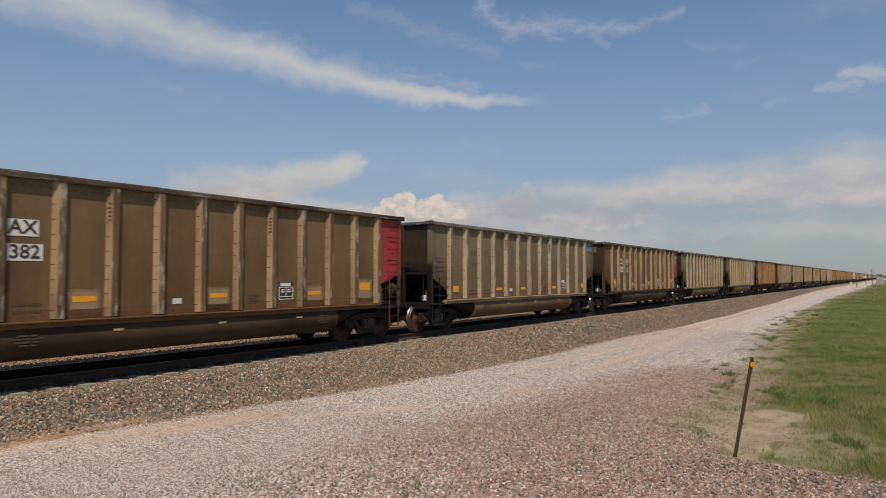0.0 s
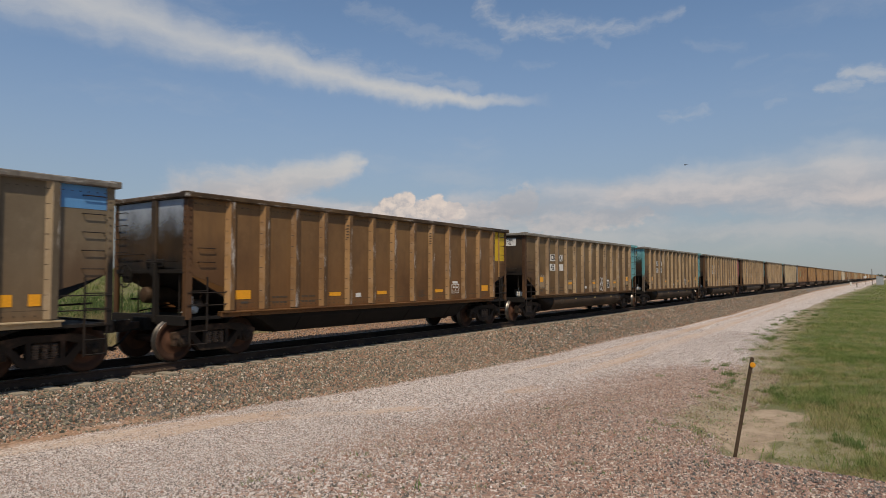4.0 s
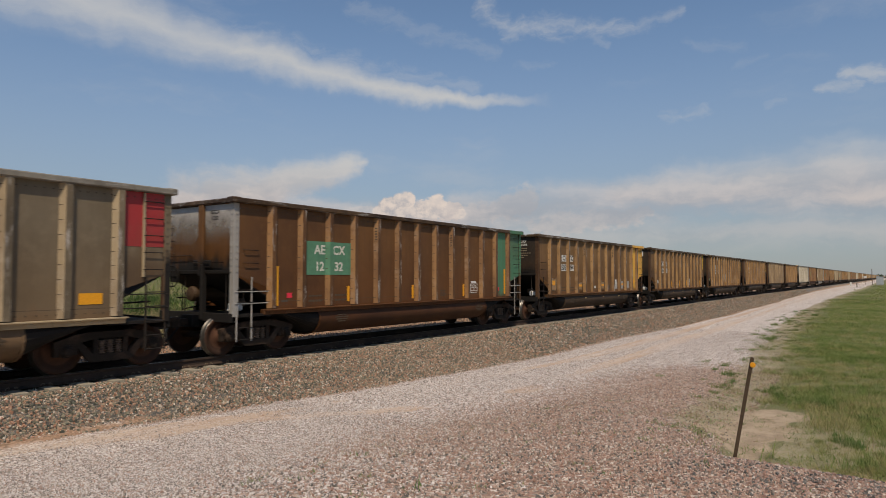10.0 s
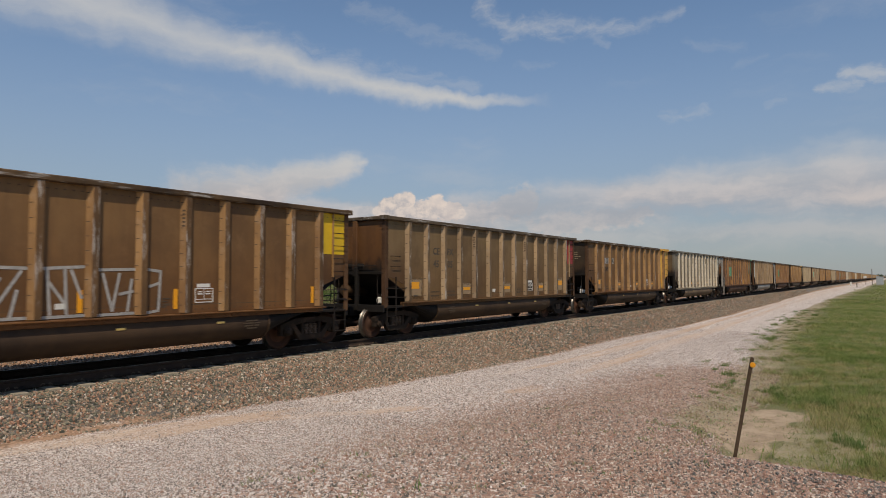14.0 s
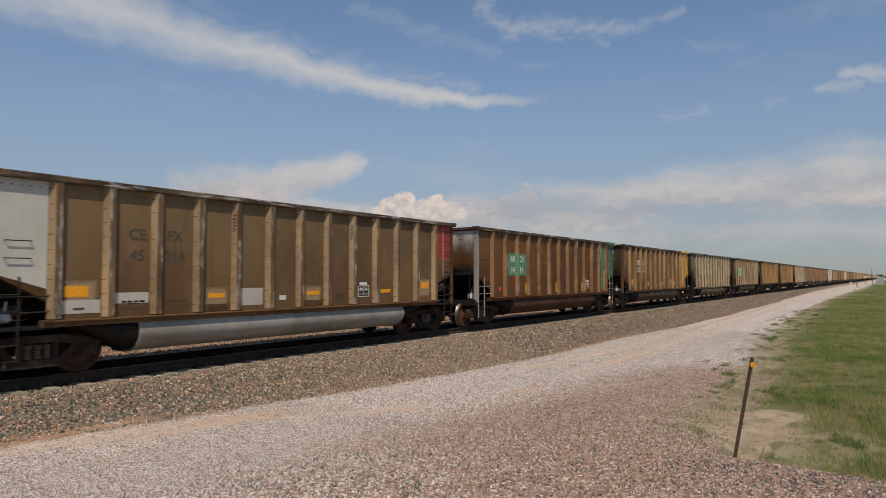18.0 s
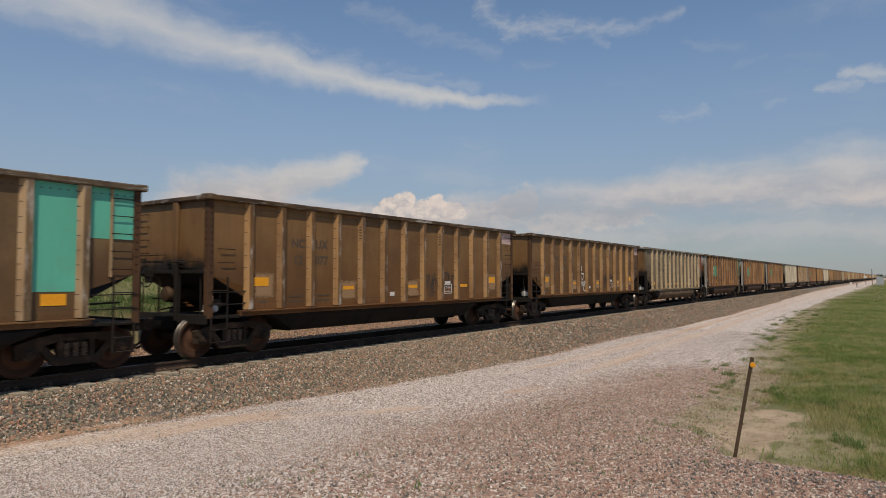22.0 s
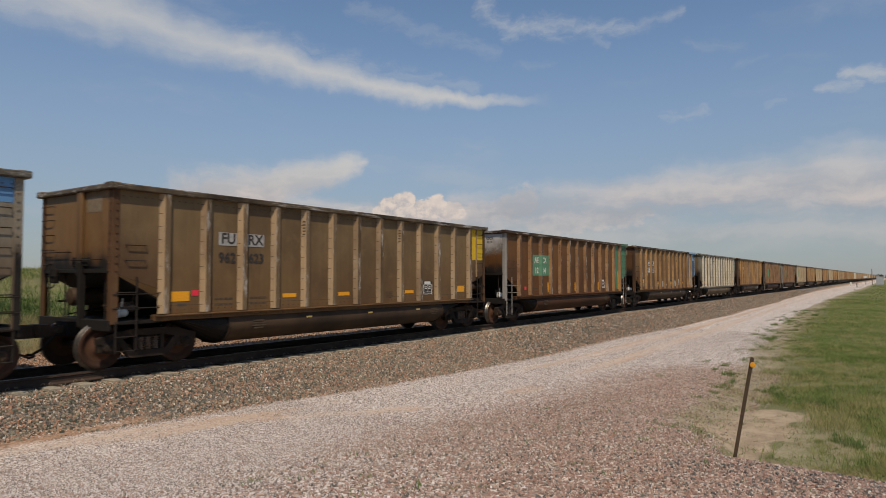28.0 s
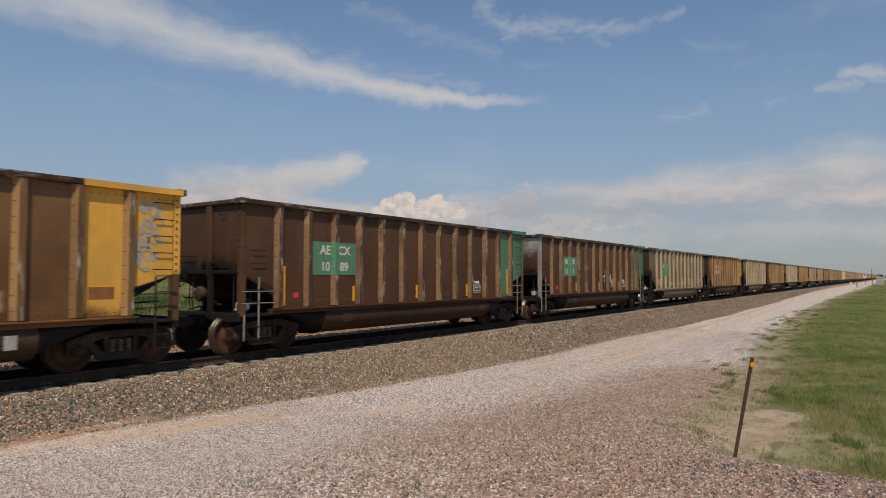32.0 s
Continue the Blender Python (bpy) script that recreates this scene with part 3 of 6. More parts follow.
def spread(a, b, fine_a, fine_b, fine, grow=1.16):
    """Grid lines: even between fine_a and fine_b, wider and wider outside."""
    mid = list(np.arange(fine_a, fine_b, fine))
    up, d = [], fine
    x = mid[-1]
    while x < b:
        d *= grow
        x += d
        up.append(min(x, b))
    down, d = [], fine
    x = mid[0]
    while x > a:
        d *= grow
        x -= d
        down.append(max(x, a))
    return np.array(down[::-1] + mid + up)


def build_ground():
    gs = spread(-1500, 4800, 2.0, 30.0, 0.16, 1.06)
    gy = spread(-4000, 4500, -2.0, 13.5, 0.14, 1.10)
    S, Y = np.meshgrid(gs, gy, indexing="ij")
    Z = ground_z(S, Y)
    Z += 0.004 * np.sin(S * 5.1 + Y * 3.3) * np.sin(Y * 4.7 - S * 2.2)
    ns, ny = S.shape
    verts = np.stack([S, Y, Z], -1).reshape(-1, 3)
    i = np.arange((ns - 1) * (ny - 1))
    r, c = i // (ny - 1), i % (ny - 1)
    a = r * ny + c
    faces = np.stack([a, a + ny, a + ny + 1, a + 1], -1)
    me = bpy.data.meshes.new("ground")
    me.vertices.add(len(verts))
    me.vertices.foreach_set("co", verts.ravel())
    me.loops.add(faces.size)
    me.loops.foreach_set("vertex_index", faces.ravel())
    me.polygons.add(len(faces))
    me.polygons.foreach_set("loop_start", np.arange(len(faces)) * 4)
    me.polygons.foreach_set("loop_total", np.full(len(faces), 4))
    me.update()
    me.polygons.foreach_set("use_smooth", np.ones(len(faces), bool))
    t = toe(S)
    g = np.interp(S, GRASS_S, GRASS_Y)
    zones = {
        "zone_white": smooth(Y, np.maximum(g, dry_line(S) - 0.6) - 0.3, np.maximum(g, dry_line(S) - 0.6) + 0.5) * (Y < TRACK + 6.5),
        "zone_pink": pink_share(S, Y) * np.maximum(smooth(Y, dry_line(S) - 0.9, dry_line(S) - 0.2), S < 8.8),
        "zone_track": bare(S, Y),
        "zone_sand": sandy(S, Y),
        "zone_dry": 0.85 * np.exp(-((Y - dry_line(S)) / 0.75) ** 2) * smooth(S, 10.0, 12.5) + 0.62 * smooth(S, 8.5, 9.6) * (1 - smooth(S, 13.4, 15.4)) * (Y < 1.6) * smooth(Y, -3.0, -0.5),
        "zone_ballast": smooth(Y, t - 0.1, t + 0.25) * (Y < TRACK + 1.4),
        "zone_red": 0.72 * np.exp(-((Y - (t - 0.02)) / 0.30) ** 2) + (Y > TRACK + 1.2) * (1 - smooth(Y, 21.5, 23.0)),
    }
    for name, val in zones.items():
        at = me.attributes.new(name, "FLOAT", "POINT")
        at.data.foreach_set("value", np.clip(val, 0, 1).astype(np.float32).ravel())
    ob = new("ground", me)
    me.materials.append(MATS["ground_soil"])
    tagged(ob, "prairie ground with pale gravel road, pink gravel and green grass", "ground", kind="structure")
    return ob


build_ground()

# ---- mesh helpers ----
def box(bm, x0, x1, y0, y1, z0, z1, bevel=0.0):
    vs = [bm.verts.new((x, y, z)) for x in (x0, x1) for y in (y0, y1) for z in (z0, z1)]
    fs = [(0, 1, 3, 2), (4, 6, 7, 5), (0, 4, 5, 1), (2, 3, 7, 6), (0, 2, 6, 4), (1, 5, 7, 3)]
    made = [bm.faces.new([vs[i] for i in f]) for f in fs]
    if bevel:
        edges = list({e for f in made for e in f.edges})
        bmesh.ops.bevel(bm, geom=edges, offset=bevel, segments=1, affect="EDGES")


def prism(bm, outline, a, b, axis="y"):
    """An outline in the plane square to axis, drawn out from a to b."""
    def at(u, v, w):
        return {"y": (u, w, v), "x": (w, u, v), "z": (u, v, w)}[axis]
    lo = [bm.verts.new(at(u, v, a)) for u, v in outline]
    hi = [bm.verts.new(at(u, v, b)) for u, v in outline]
    bm.faces.new(lo)
    bm.faces.new(hi[::-1])
    k = len(outline)
    for i in range(k):
        bm.faces.new((lo[i], hi[i], hi[(i + 1) % k], lo[(i + 1) % k]))


def rod(bm, p, q, r, sides=8):
    p, q = Vector(p), Vector(q)
    turn = (q - p).to_track_quat("Z", "Y")
    rings = []
    for end in (p, q):
        rings.append([bm.verts.new(end + turn @ Vector((r * math.cos(k * 2 * math.pi / sides), r * math.sin(k * 2 * math.pi / sides), 0))) for k in range(sides)])
    for k in range(sides):
        bm.faces.new((rings[0][k], rings[0][(k + 1) % sides], rings[1][(k + 1) % sides], rings[1][k]))
    bm.faces.new(rings[0][::-1])
    bm.faces.new(rings[1])


def turned(bm, profile, sides=28, axis="y"):
    """A body of revolution: profile of (radius, along)."""
    rings = []
    for r, w in profile:
        ring = []
        for k in range(sides):
            a = k * 2 * math.pi / sides
            c, s = r * math.cos(a), r * math.sin(a)
            ring.append(bm.verts.new({"y": (c, w, s), "x": (w, c, s), "z": (c, s, w)}[axis]))
        rings.append(ring)
    for a, b in zip(rings, rings[1:]):
        for k in range(sides):
            bm.faces.new((a[k], a[(k + 1) % sides], b[(k + 1) % sides], b[k]))
    bm.faces.new(rings[0][::-1])
    bm.faces.new(rings[-1])


def wire(bm, pts, r, sides=6):
    for p, q in zip(pts, pts[1:]):
        rod(bm, p, q, r, sides)


MESHES = {}


def mesh_of(key, make, mats):
    """The mesh under this key, made once and then shared."""
    if key not in MESHES:
        bm = bmesh.new()
        make(bm)
        bmesh.ops.recalc_face_normals(bm, faces=bm.faces)
        me = bpy.data.meshes.new(key)
        bm.to_mesh(me)
        bm.free()
        for one in mats:
            me.materials.append(MATS[one])
        MESHES[key] = me
    return MESHES[key]


def part(name, key, make, mat, parent, label="", at=None):
    """One mesh object under a thing or a part; parts with one key share their mesh, and carry their materials themselves."""
    mats = mat if isinstance(mat, tuple) else (mat,)
    ob = new(name, mesh_of(key, make, mats))
    ob.parent = parent
    if at is not None:
        ob.matrix_basis = at
    for slot, one in zip(ob.material_slots, mats):
        if slot.material is not MATS[one]:
            slot.link = "OBJECT"
            slot.material = MATS[one]
    if label:
        tagged(ob, label)
    return ob
# ---- the coal cars ----
HALF = HALF_LENGTH    # half the body's length
PITCH = 16.32         # coupler to coupler
RIBS = [-6.165 + 1.0275 * k for k in range(13)]
FACE = 1.485           # the side sheet's distance from the middle line


def side_sheet(bm):
    out = [(-HALF, 2.06), (-6.26, 1.72), (-6.26, 1.15), (6.26, 1.15), (6.26, 1.72), (HALF, 2.06), (HALF, 3.79), (-HALF, 3.79)]
    prism(bm, out, -FACE, -FACE + 0.02)
    # lapped skirt along the foot, and the rows of bolts
    box(bm, -6.24, 6.24, -FACE - 0.004, -FACE, 1.17, 1.352)
    before = len(bm.faces)
    box(bm, -6.24, 6.24, -FACE - 0.003, -FACE, 1.352, 1.362)
    for z, x0, pitch, count in ((1.262, -6.18, 0.1775, 70), (3.655, -7.10, 0.16, 90)):
        for k in range(count):
            x = x0 + pitch * k
            box(bm, x - 0.013, x + 0.013, -FACE - 0.012, -FACE, z - 0.012, z + 0.012)
    bm.faces.ensure_lookup_table()
    for f in bm.faces[before:]:
        f.material_index = 1


def rib_tick(bm, z, high, a=0.06, b=0.55):
    """A weld across the rib's slanting cheek, its shadow put in as dark colour."""
    p, q = Vector((-0.136, -FACE)), Vector((-0.054, -1.603))
    out = Vector((q.y - p.y, p.x - q.x)).normalized() * 0.004
    u, v = p + (q - p) * a, p + (q - p) * b
    before = len(bm.faces)
    prism(bm, [tuple(u - out), tuple(v - out), tuple(v + out), tuple(u + out)], z - high, z + high, "z")
    bm.faces.ensure_lookup_table()
    for f in bm.faces[before:]:
        f.material_index = 2


def rib(bm):
    prism(bm, [(-0.136, -FACE + 0.002), (-0.054, -1.603), (0.074, -1.603), (0.108, -FACE + 0.002)], 1.19, 3.775, "z")
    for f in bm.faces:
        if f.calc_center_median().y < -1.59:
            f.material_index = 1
    for k in range(9):
        rib_tick(bm, 1.36 + 0.285 * k, 0.007)


def rib_slotted(bm):
    """A rib with a short ladder of lashing slots high on its cheek."""
    rib(bm)
    for k in range(5):
        rib_tick(bm, 3.12 + 0.085 * k, 0.020, 0.30, 0.80)


def top_rail(bm):
    box(bm, -HALF - 0.02, HALF + 0.02, -1.622, -FACE + 0.03, 3.775, 3.900, 0.022)


def end_rail(bm):
    box(bm, HALF - 0.05, HALF + 0.10, -1.40, 1.40, 3.78, 3.895, 0.025)
    box(bm, HALF - 0.12, HALF + 0.12, -1.61, -1.33, 3.775, 3.915, 0.02)
    box(bm, HALF - 0.12, HALF + 0.12, 1.33, 1.61, 3.775, 3.915, 0.02)


def side_sill(bm):
    box(bm, -6.37, 6.37, -1.485, -1.34, 1.03, 1.17, 0.012)
    box(bm, -6.36, 6.36, -1.615, -1.485, 1.135, 1.168, 0.006)
    for k in range(70):
        x = -6.2 + 0.18 * k
        box(bm, x - 0.016, x + 0.016, -1.502, -1.483, 1.062, 1.094)


def end_sheet(bm):
    box(bm, HALF - 0.02, HALF, -FACE + 0.03, FACE - 0.03, 2.06, 3.79)


def end_post(bm):
    box(bm, HALF, HALF + 0.09, 0.18, 0.38, 2.0, 3.78, 0.02)


def end_band(bm):
    box(bm, HALF, HALF + 0.035, -1.38, 1.38, 2.06, 2.15, 0.008)


def corner_post(bm):
    prism(bm, [(HALF - 0.13, -FACE - 0.022), (HALF + 0.022, -FACE - 0.022), (HALF + 0.022, -FACE + 0.12), (HALF - 0.02, -FACE + 0.12), (HALF - 0.02, -FACE), (HALF - 0.13, -FACE)], 1.02, 3.775, "z")
    for k in range(11):
        z = 2.12 + 0.155 * k
        box(bm, HALF - 0.09, HALF - 0.05, -FACE - 0.040, -FACE - 0.020, z - 0.02, z + 0.02)


def slope_sheet(bm):
    prism(bm, [(HALF - 0.03, 2.08), (HALF - 0.03, 2.05), (5.2, 0.92), (5.2, 0.96)], -1.40, 1.40, "y")


def inner_floor(bm):
    box(bm, -5.3, 5.3, -1.40, 1.40, 1.00, 1.03)


BELLY = [(-1.42, 1.06), (-1.50, 0.93), (-1.52, 0.80), (-1.47, 0.66), (-1.35, 0.53), (-1.17, 0.44), (-0.94, 0.40), (-0.42, 0.40), (-0.20, 0.55), (-0.17, 0.86)]
BELLY = BELLY + [(-y, z) for y, z in BELLY[::-1]]


def belly_round(bm):
    """The barrel between the trucks."""
    a, b = ([bm.verts.new((x, y, z)) for y, z in BELLY] for x in (-4.46, 4.46))
    for i in range(len(BELLY) - 1):
        bm.faces.new((a[i], a[i + 1], b[i + 1], b[i])).smooth = True


def belly_slope(bm):
    """The black sheet that climbs from the barrel's end to the platform."""
    a = [bm.verts.new((4.44, y * 0.985, min(1.03, z + 0.02))) for y, z in BELLY]
    b = [bm.verts.new((5.75 - 0.35 * (1.06 - max(z, 0.9)), y * 0.96, 1.0 + 0.03 * (z - 0.4))) for y, z in BELLY]
    for i in range(len(BELLY) - 1):
        bm.faces.new((a[i], a[i + 1], b[i + 1], b[i]))


def belly_lip(bm):
    pts = [(-1.43, 1.05), (-1.515, 0.93), (-1.535, 0.80), (-1.485, 0.65), (-1.36, 0.515), (-1.175, 0.42), (-0.94, 0.38), (-0.44, 0.38)]
    a, b = ([bm.verts.new((x, y, z)) for y, z in pts] for x in (4.42, 4.47))
    c, d = ([bm.verts.new((x, y * 0.98, z + 0.025)) for y, z in pts] for x in (4.42, 4.47))
    for i in range(len(pts) - 1):
        for u, v in ((a, b), (b, d), (c, a)):
            bm.faces.new((u[i], u[i + 1], v[i + 1], v[i]))


def belly_flat(bm):
    ring = [(-1.36, 1.06), (-1.34, 0.93), (-1.02, 0.55), (-0.90, 0.52), (0.90, 0.52), (1.02, 0.55), (1.34, 0.93), (1.36, 1.06)]
    seq = []
    for x, k in ((-5.3, 0.0), (-4.3, 1.0), (4.3, 1.0), (5.3, 0.0)):
        seq.append([bm.verts.new((x, y, 1.06 - (1.06 - z) * (0.12 + 0.88 * k))) for y, z in ring])
    for a, b in zip(seq, seq[1:]):
        for i in range(len(ring) - 1):
            bm.faces.new((a[i], a[i + 1], b[i + 1], b[i]))
    for x in (-3.6, -1.2, 1.2, 3.6):
        prism(bm, [(-1.36, 0.94), (-1.05, 0.555), (-1.02, 0.545), (-1.02, 0.60), (-1.33, 0.97)], x - 0.12, x + 0.12, "x")


def platform(bm):
    box(bm, 6.05, HALF + 0.02, -1.46, 1.46, 1.00, 1.06)
    box(bm, HALF - 0.02, HALF + 0.06, -1.48, 1.48, 0.88, 1.10, 0.01)
    box(bm, 5.2, HALF + 0.25, -0.24, 0.24, 0.74, 1.04)


def coupler(bm):
    box(bm, HALF + 0.2, 7.86, -0.075, 0.075, 0.79, 0.95, 0.015)
    prism(bm, [(7.82, -0.15), (8.10, -0.19), (8.20, -0.05), (8.09, 0.00), (8.13, 0.10), (8.06, 0.17), (7.82, 0.12)], 0.74, 1.00, "z")


def air_hose(bm):
    pts = [(HALF + 0.1, -0.35, 0.86), (7.55, -0.36, 0.70), (7.8, -0.32, 0.46), (8.02, -0.25, 0.36), (8.14, -0.20, 0.38)]
    wire(bm, pts, 0.028, 7)


def grab_iron(bm):
    y = -FACE - 0.065
    wire(bm, [(-0.21, -FACE, 0), (-0.21, y, 0), (0.21, y, 0), (0.21, -FACE, 0)], 0.011)


def end_grab(bm):
    wire(bm, [(HALF, -0.55, 0), (HALF + 0.085, -0.55, 0), (HALF + 0.085, 0.55, 0), (HALF, 0.55, 0)], 0.012)


def rung_end(bm):
    wire(bm, [(HALF, 0.95, 0), (HALF + 0.085, 0.95, 0), (HALF + 0.085, 1.38, 0), (HALF, 1.38, 0)], 0.011)


def ladder(bm):
    y = -FACE - 0.02
    box(bm, -0.017, 0.017, y - 0.012, y + 0.012, 0.42, 1.98)
    box(bm, 0.423, 0.457, y - 0.012, y + 0.012, 0.42, 1.06)


def rung(bm):
    wire(bm, [(0.0, -FACE - 0.04, 0), (0.44, -FACE - 0.04, 0)], 0.013)


def rail_bar(bm):
    for z in (0.0, -0.29):
        wire(bm, [(6.26, -FACE - 0.03, z), (HALF - 0.02, -FACE - 0.03, z)], 0.014)


def tank(bm):
    turned(bm, [(0.05, -0.55), (0.17, -0.52), (0.20, -0.45), (0.20, 0.45), (0.17, 0.52), (0.05, 0.55)], 18, "x")


def valve(bm):
    box(bm, -0.14, 0.14, -0.1, 0.1, -0.1, 0.12, 0.03)
    turned(bm, [(0.07, -0.20), (0.09, -0.17), (0.09, -0.1), (0.06, -0.1), (0.06, 0.12)], 12, "y")
    rod(bm, (-0.3, 0, -0.05), (0.3, 0, -0.05), 0.02)
    rod(bm, (0.1, 0, -0.1), (0.16, 0, 0.3), 0.018)


def pipe_run(bm):
    wire(bm, [(5.9, -0.95, 1.16), (6.4, -0.95, 1.16), (6.55, -0.95, 1.42), (HALF - 0.1, -0.95, 1.44)], 0.022)
    wire(bm, [(5.8, -1.15, 1.30), (6.9, -1.15, 1.12)], 0.018)


def brake_wheel(bm):
    n_seg = 16
    for k in range(n_seg):
        a, b = k * 2 * math.pi / n_seg, (k + 1) * 2 * math.pi / n_seg
        rod(bm, (0, 0.27 * math.cos(a), 0.27 * math.sin(a)), (0, 0.27 * math.cos(b), 0.27 * math.sin(b)), 0.014, 6)
    for k in range(4):
        a = k * math.pi / 2
        rod(bm, (0, 0, 0), (0, 0.27 * math.cos(a), 0.27 * math.sin(a)), 0.012, 6)
    box(bm, 0.02, 0.14, -0.13, 0.13, -0.16, 0.16, 0.02)


def side_frame(bm):
    y0, y1 = -1.16, -1.00
    prism(bm, [(-1.13, 0.66), (-1.12, 0.54), (-0.66, 0.60), (-0.36, 0.68), (0.36, 0.68), (0.66, 0.60), (1.12, 0.54), (1.13, 0.66), (0.72, 0.78), (0.4, 0.82), (-0.4, 0.82), (-0.72, 0.78)], y0, y1)
    prism(bm, [(-0.74, 0.60), (-0.60, 0.62), (-0.36, 0.36), (0.36, 0.36), (0.60, 0.62), (0.74, 0.60), (0.46, 0.235), (0.40, 0.21), (-0.40, 0.21), (-0.46, 0.235)], y0 + 0.01, y1 - 0.01)
    for s in (-1, 1):
        box(bm, s * 0.31 - 0.05, s * 0.31 + 0.05, y0 + 0.02, y1 - 0.02, 0.34, 0.70, 0.01)
        box(bm, s * 0.89 - 0.15, s * 0.89 + 0.15, y0 - 0.01, y1 + 0.03, 0.50, 0.62, 0.02)
        box(bm, s * 1.06 - 0.05, s * 1.06 + 0.05, y0 + 0.02, y1, 0.36, 0.58, 0.015)
        box(bm, s * 0.72 - 0.05, s * 0.72 + 0.05, y0 + 0.02, y1, 0.38, 0.60, 0.015)


def spring(bm):
    prof = []
    for k in range(6):
        z = 0.365 + 0.047 * k
        prof += [(0.052, z), (0.072, z + 0.010), (0.072, z + 0.026), (0.052, z + 0.036)]
    turned(bm, prof, 8, "z")


def bolster(bm):
    box(bm, -0.20, 0.20, -1.10, 1.10, 0.60, 0.72, 0.02)
    turned(bm, [(0.2, 0.70), (0.2, 0.80)], 16, "z")
    for s in (-1, 1):
        box(bm, s * 0.42 - 0.04, s * 0.42 + 0.04, -0.9, 0.9, 0.40, 0.52, 0.01)


def bearing(bm):
    turned(bm, [(0.06, -1.245), (0.085, -1.235), (0.095, -1.20), (0.125, -1.19), (0.135, -1.10), (0.135, -1.0)], 18)
    for k in range(3):
        a = k * 2 * math.pi / 3
        rod(bm, (0.055 * math.cos(a), -1.262, 0.055 * math.sin(a)), (0.055 * math.cos(a), -1.23, 0.055 * math.sin(a)), 0.017, 6)


def wheelset_mesh():
    bm = bmesh.new()
    for s in (-1, 1):
        k = len(bm.faces)
        turned(bm, [(0.10, s * 0.85), (0.14, s * 0.845), (0.16, s * 0.80), (0.30, s * 0.775), (0.36, s * 0.80), (0.385, s * 0.826), (0.474, s * 0.826),
                    (0.480, s * 0.80), (0.483, s * 0.725), (0.505, s * 0.712), (0.507, s * 0.70), (0.48, s * 0.69), (0.38, s * 0.69), (0.30, s * 0.73), (0.12, s * 0.72)], 28)
        bm.faces.ensure_lookup_table()
        for f in bm.faces[k:]:
            c = f.calc_center_median()
            r = math.hypot(c.x, c.z)
            f.material_index = 1 if r > 0.462 else 2 if r < 0.24 else 0
            f.smooth = True
    turned(bm, [(0.08, -1.0), (0.085, -0.5), (0.085, 0.5), (0.08, 1.0)], 14)
    bmesh.ops.recalc_face_normals(bm, faces=bm.faces)
    me = bpy.data.meshes.new("wheelset")
    bm.to_mesh(me)
    bm.free()
    me.materials.append(MATS["wheel_rust"])
    me.materials.append(MATS["tread_steel"])
    me.materials.append(MATS["hub_rust"])
    MESHES["wheelset"] = me


wheelset_mesh()


def flat_plate(w, h, d=0.006):
    def make(bm):
        box(bm, -w / 2, w / 2, -d, 0.0, -h / 2, h / 2)
    return make


TEXTS = {}


def text_mesh(words, height):
    key = (words, height)
    if key not in TEXTS:
        cu = bpy.data.curves.new("lettering", "FONT")
        cu.body, cu.size, cu.align_x, cu.align_y, cu.extrude = words, height * 1.38, "CENTER", "CENTER", 0.002
        cu.offset, cu.resolution_u = 0.009 * height / 0.3, 3
        ob = bpy.data.objects.new("lettering", cu)
        me = bpy.data.meshes.new_from_object(ob)
        bpy.data.objects.remove(ob)
        bpy.data.curves.remove(cu)
        me.name = "lettering"
        me.materials.clear()
        me.materials.append(MATS["letter_dark"])
        TEXTS[key] = me
    return TEXTS[key]


def lettering(words, height, x, z, mat, car, y=-FACE - 0.012, rz=0):
    ob = new("lettering", text_mesh(words, height))
    ob.parent = car
    ob.matrix_basis = pose(x, y, z, 90, 0, rz)
    ob.material_slots[0].link = "OBJECT"
    ob.material_slots[0].material = MATS[mat]
    return ob


def stroke(bm, pts, w):
    """A flat stroke of spray paint along a line."""
    for (x0, z0), (x1, z1) in zip(pts, pts[1:]):
        lift = Vector((0, -0.0008 * (len(bm.faces) % 12), 0))
        d = Vector((x1 - x0, 0, z1 - z0))
        if d.length < 1e-6:
            continue
        nrm = Vector((-d.z, 0, d.x)).normalized() * w / 2
        e = d.normalized() * w * 0.4
        a, b = Vector((x0, 0, z0)) - e, Vector((x1, 0, z1)) + e
        bm.faces.new([bm.verts.new(q + lift) for q in (a - nrm, b - nrm, b + nrm, a + nrm)])


def scrawl(seed, n_pts, w, h, thick):
    def make(bm):
        rnd = random.Random(seed)
        x = -w / 2
        pts = []
        for k in range(n_pts):
            pts.append((x, (h / 2) * (1 if k % 2 else -1) * rnd.uniform(0.4, 1.0)))
            x += w / (n_pts - 1) * rnd.uniform(0.6, 1.4)
        stroke(bm, pts, thick)
        for _ in range(2):
            cx, cz, r = rnd.uniform(-w / 2, w / 2), rnd.uniform(-h / 3, h / 3), rnd.uniform(0.08, 0.2)
            stroke(bm, [(cx + r * math.cos(a), cz + r * 1.4 * math.sin(a)) for a in np.linspace(0, 5.2, 9)], thick)
    return make


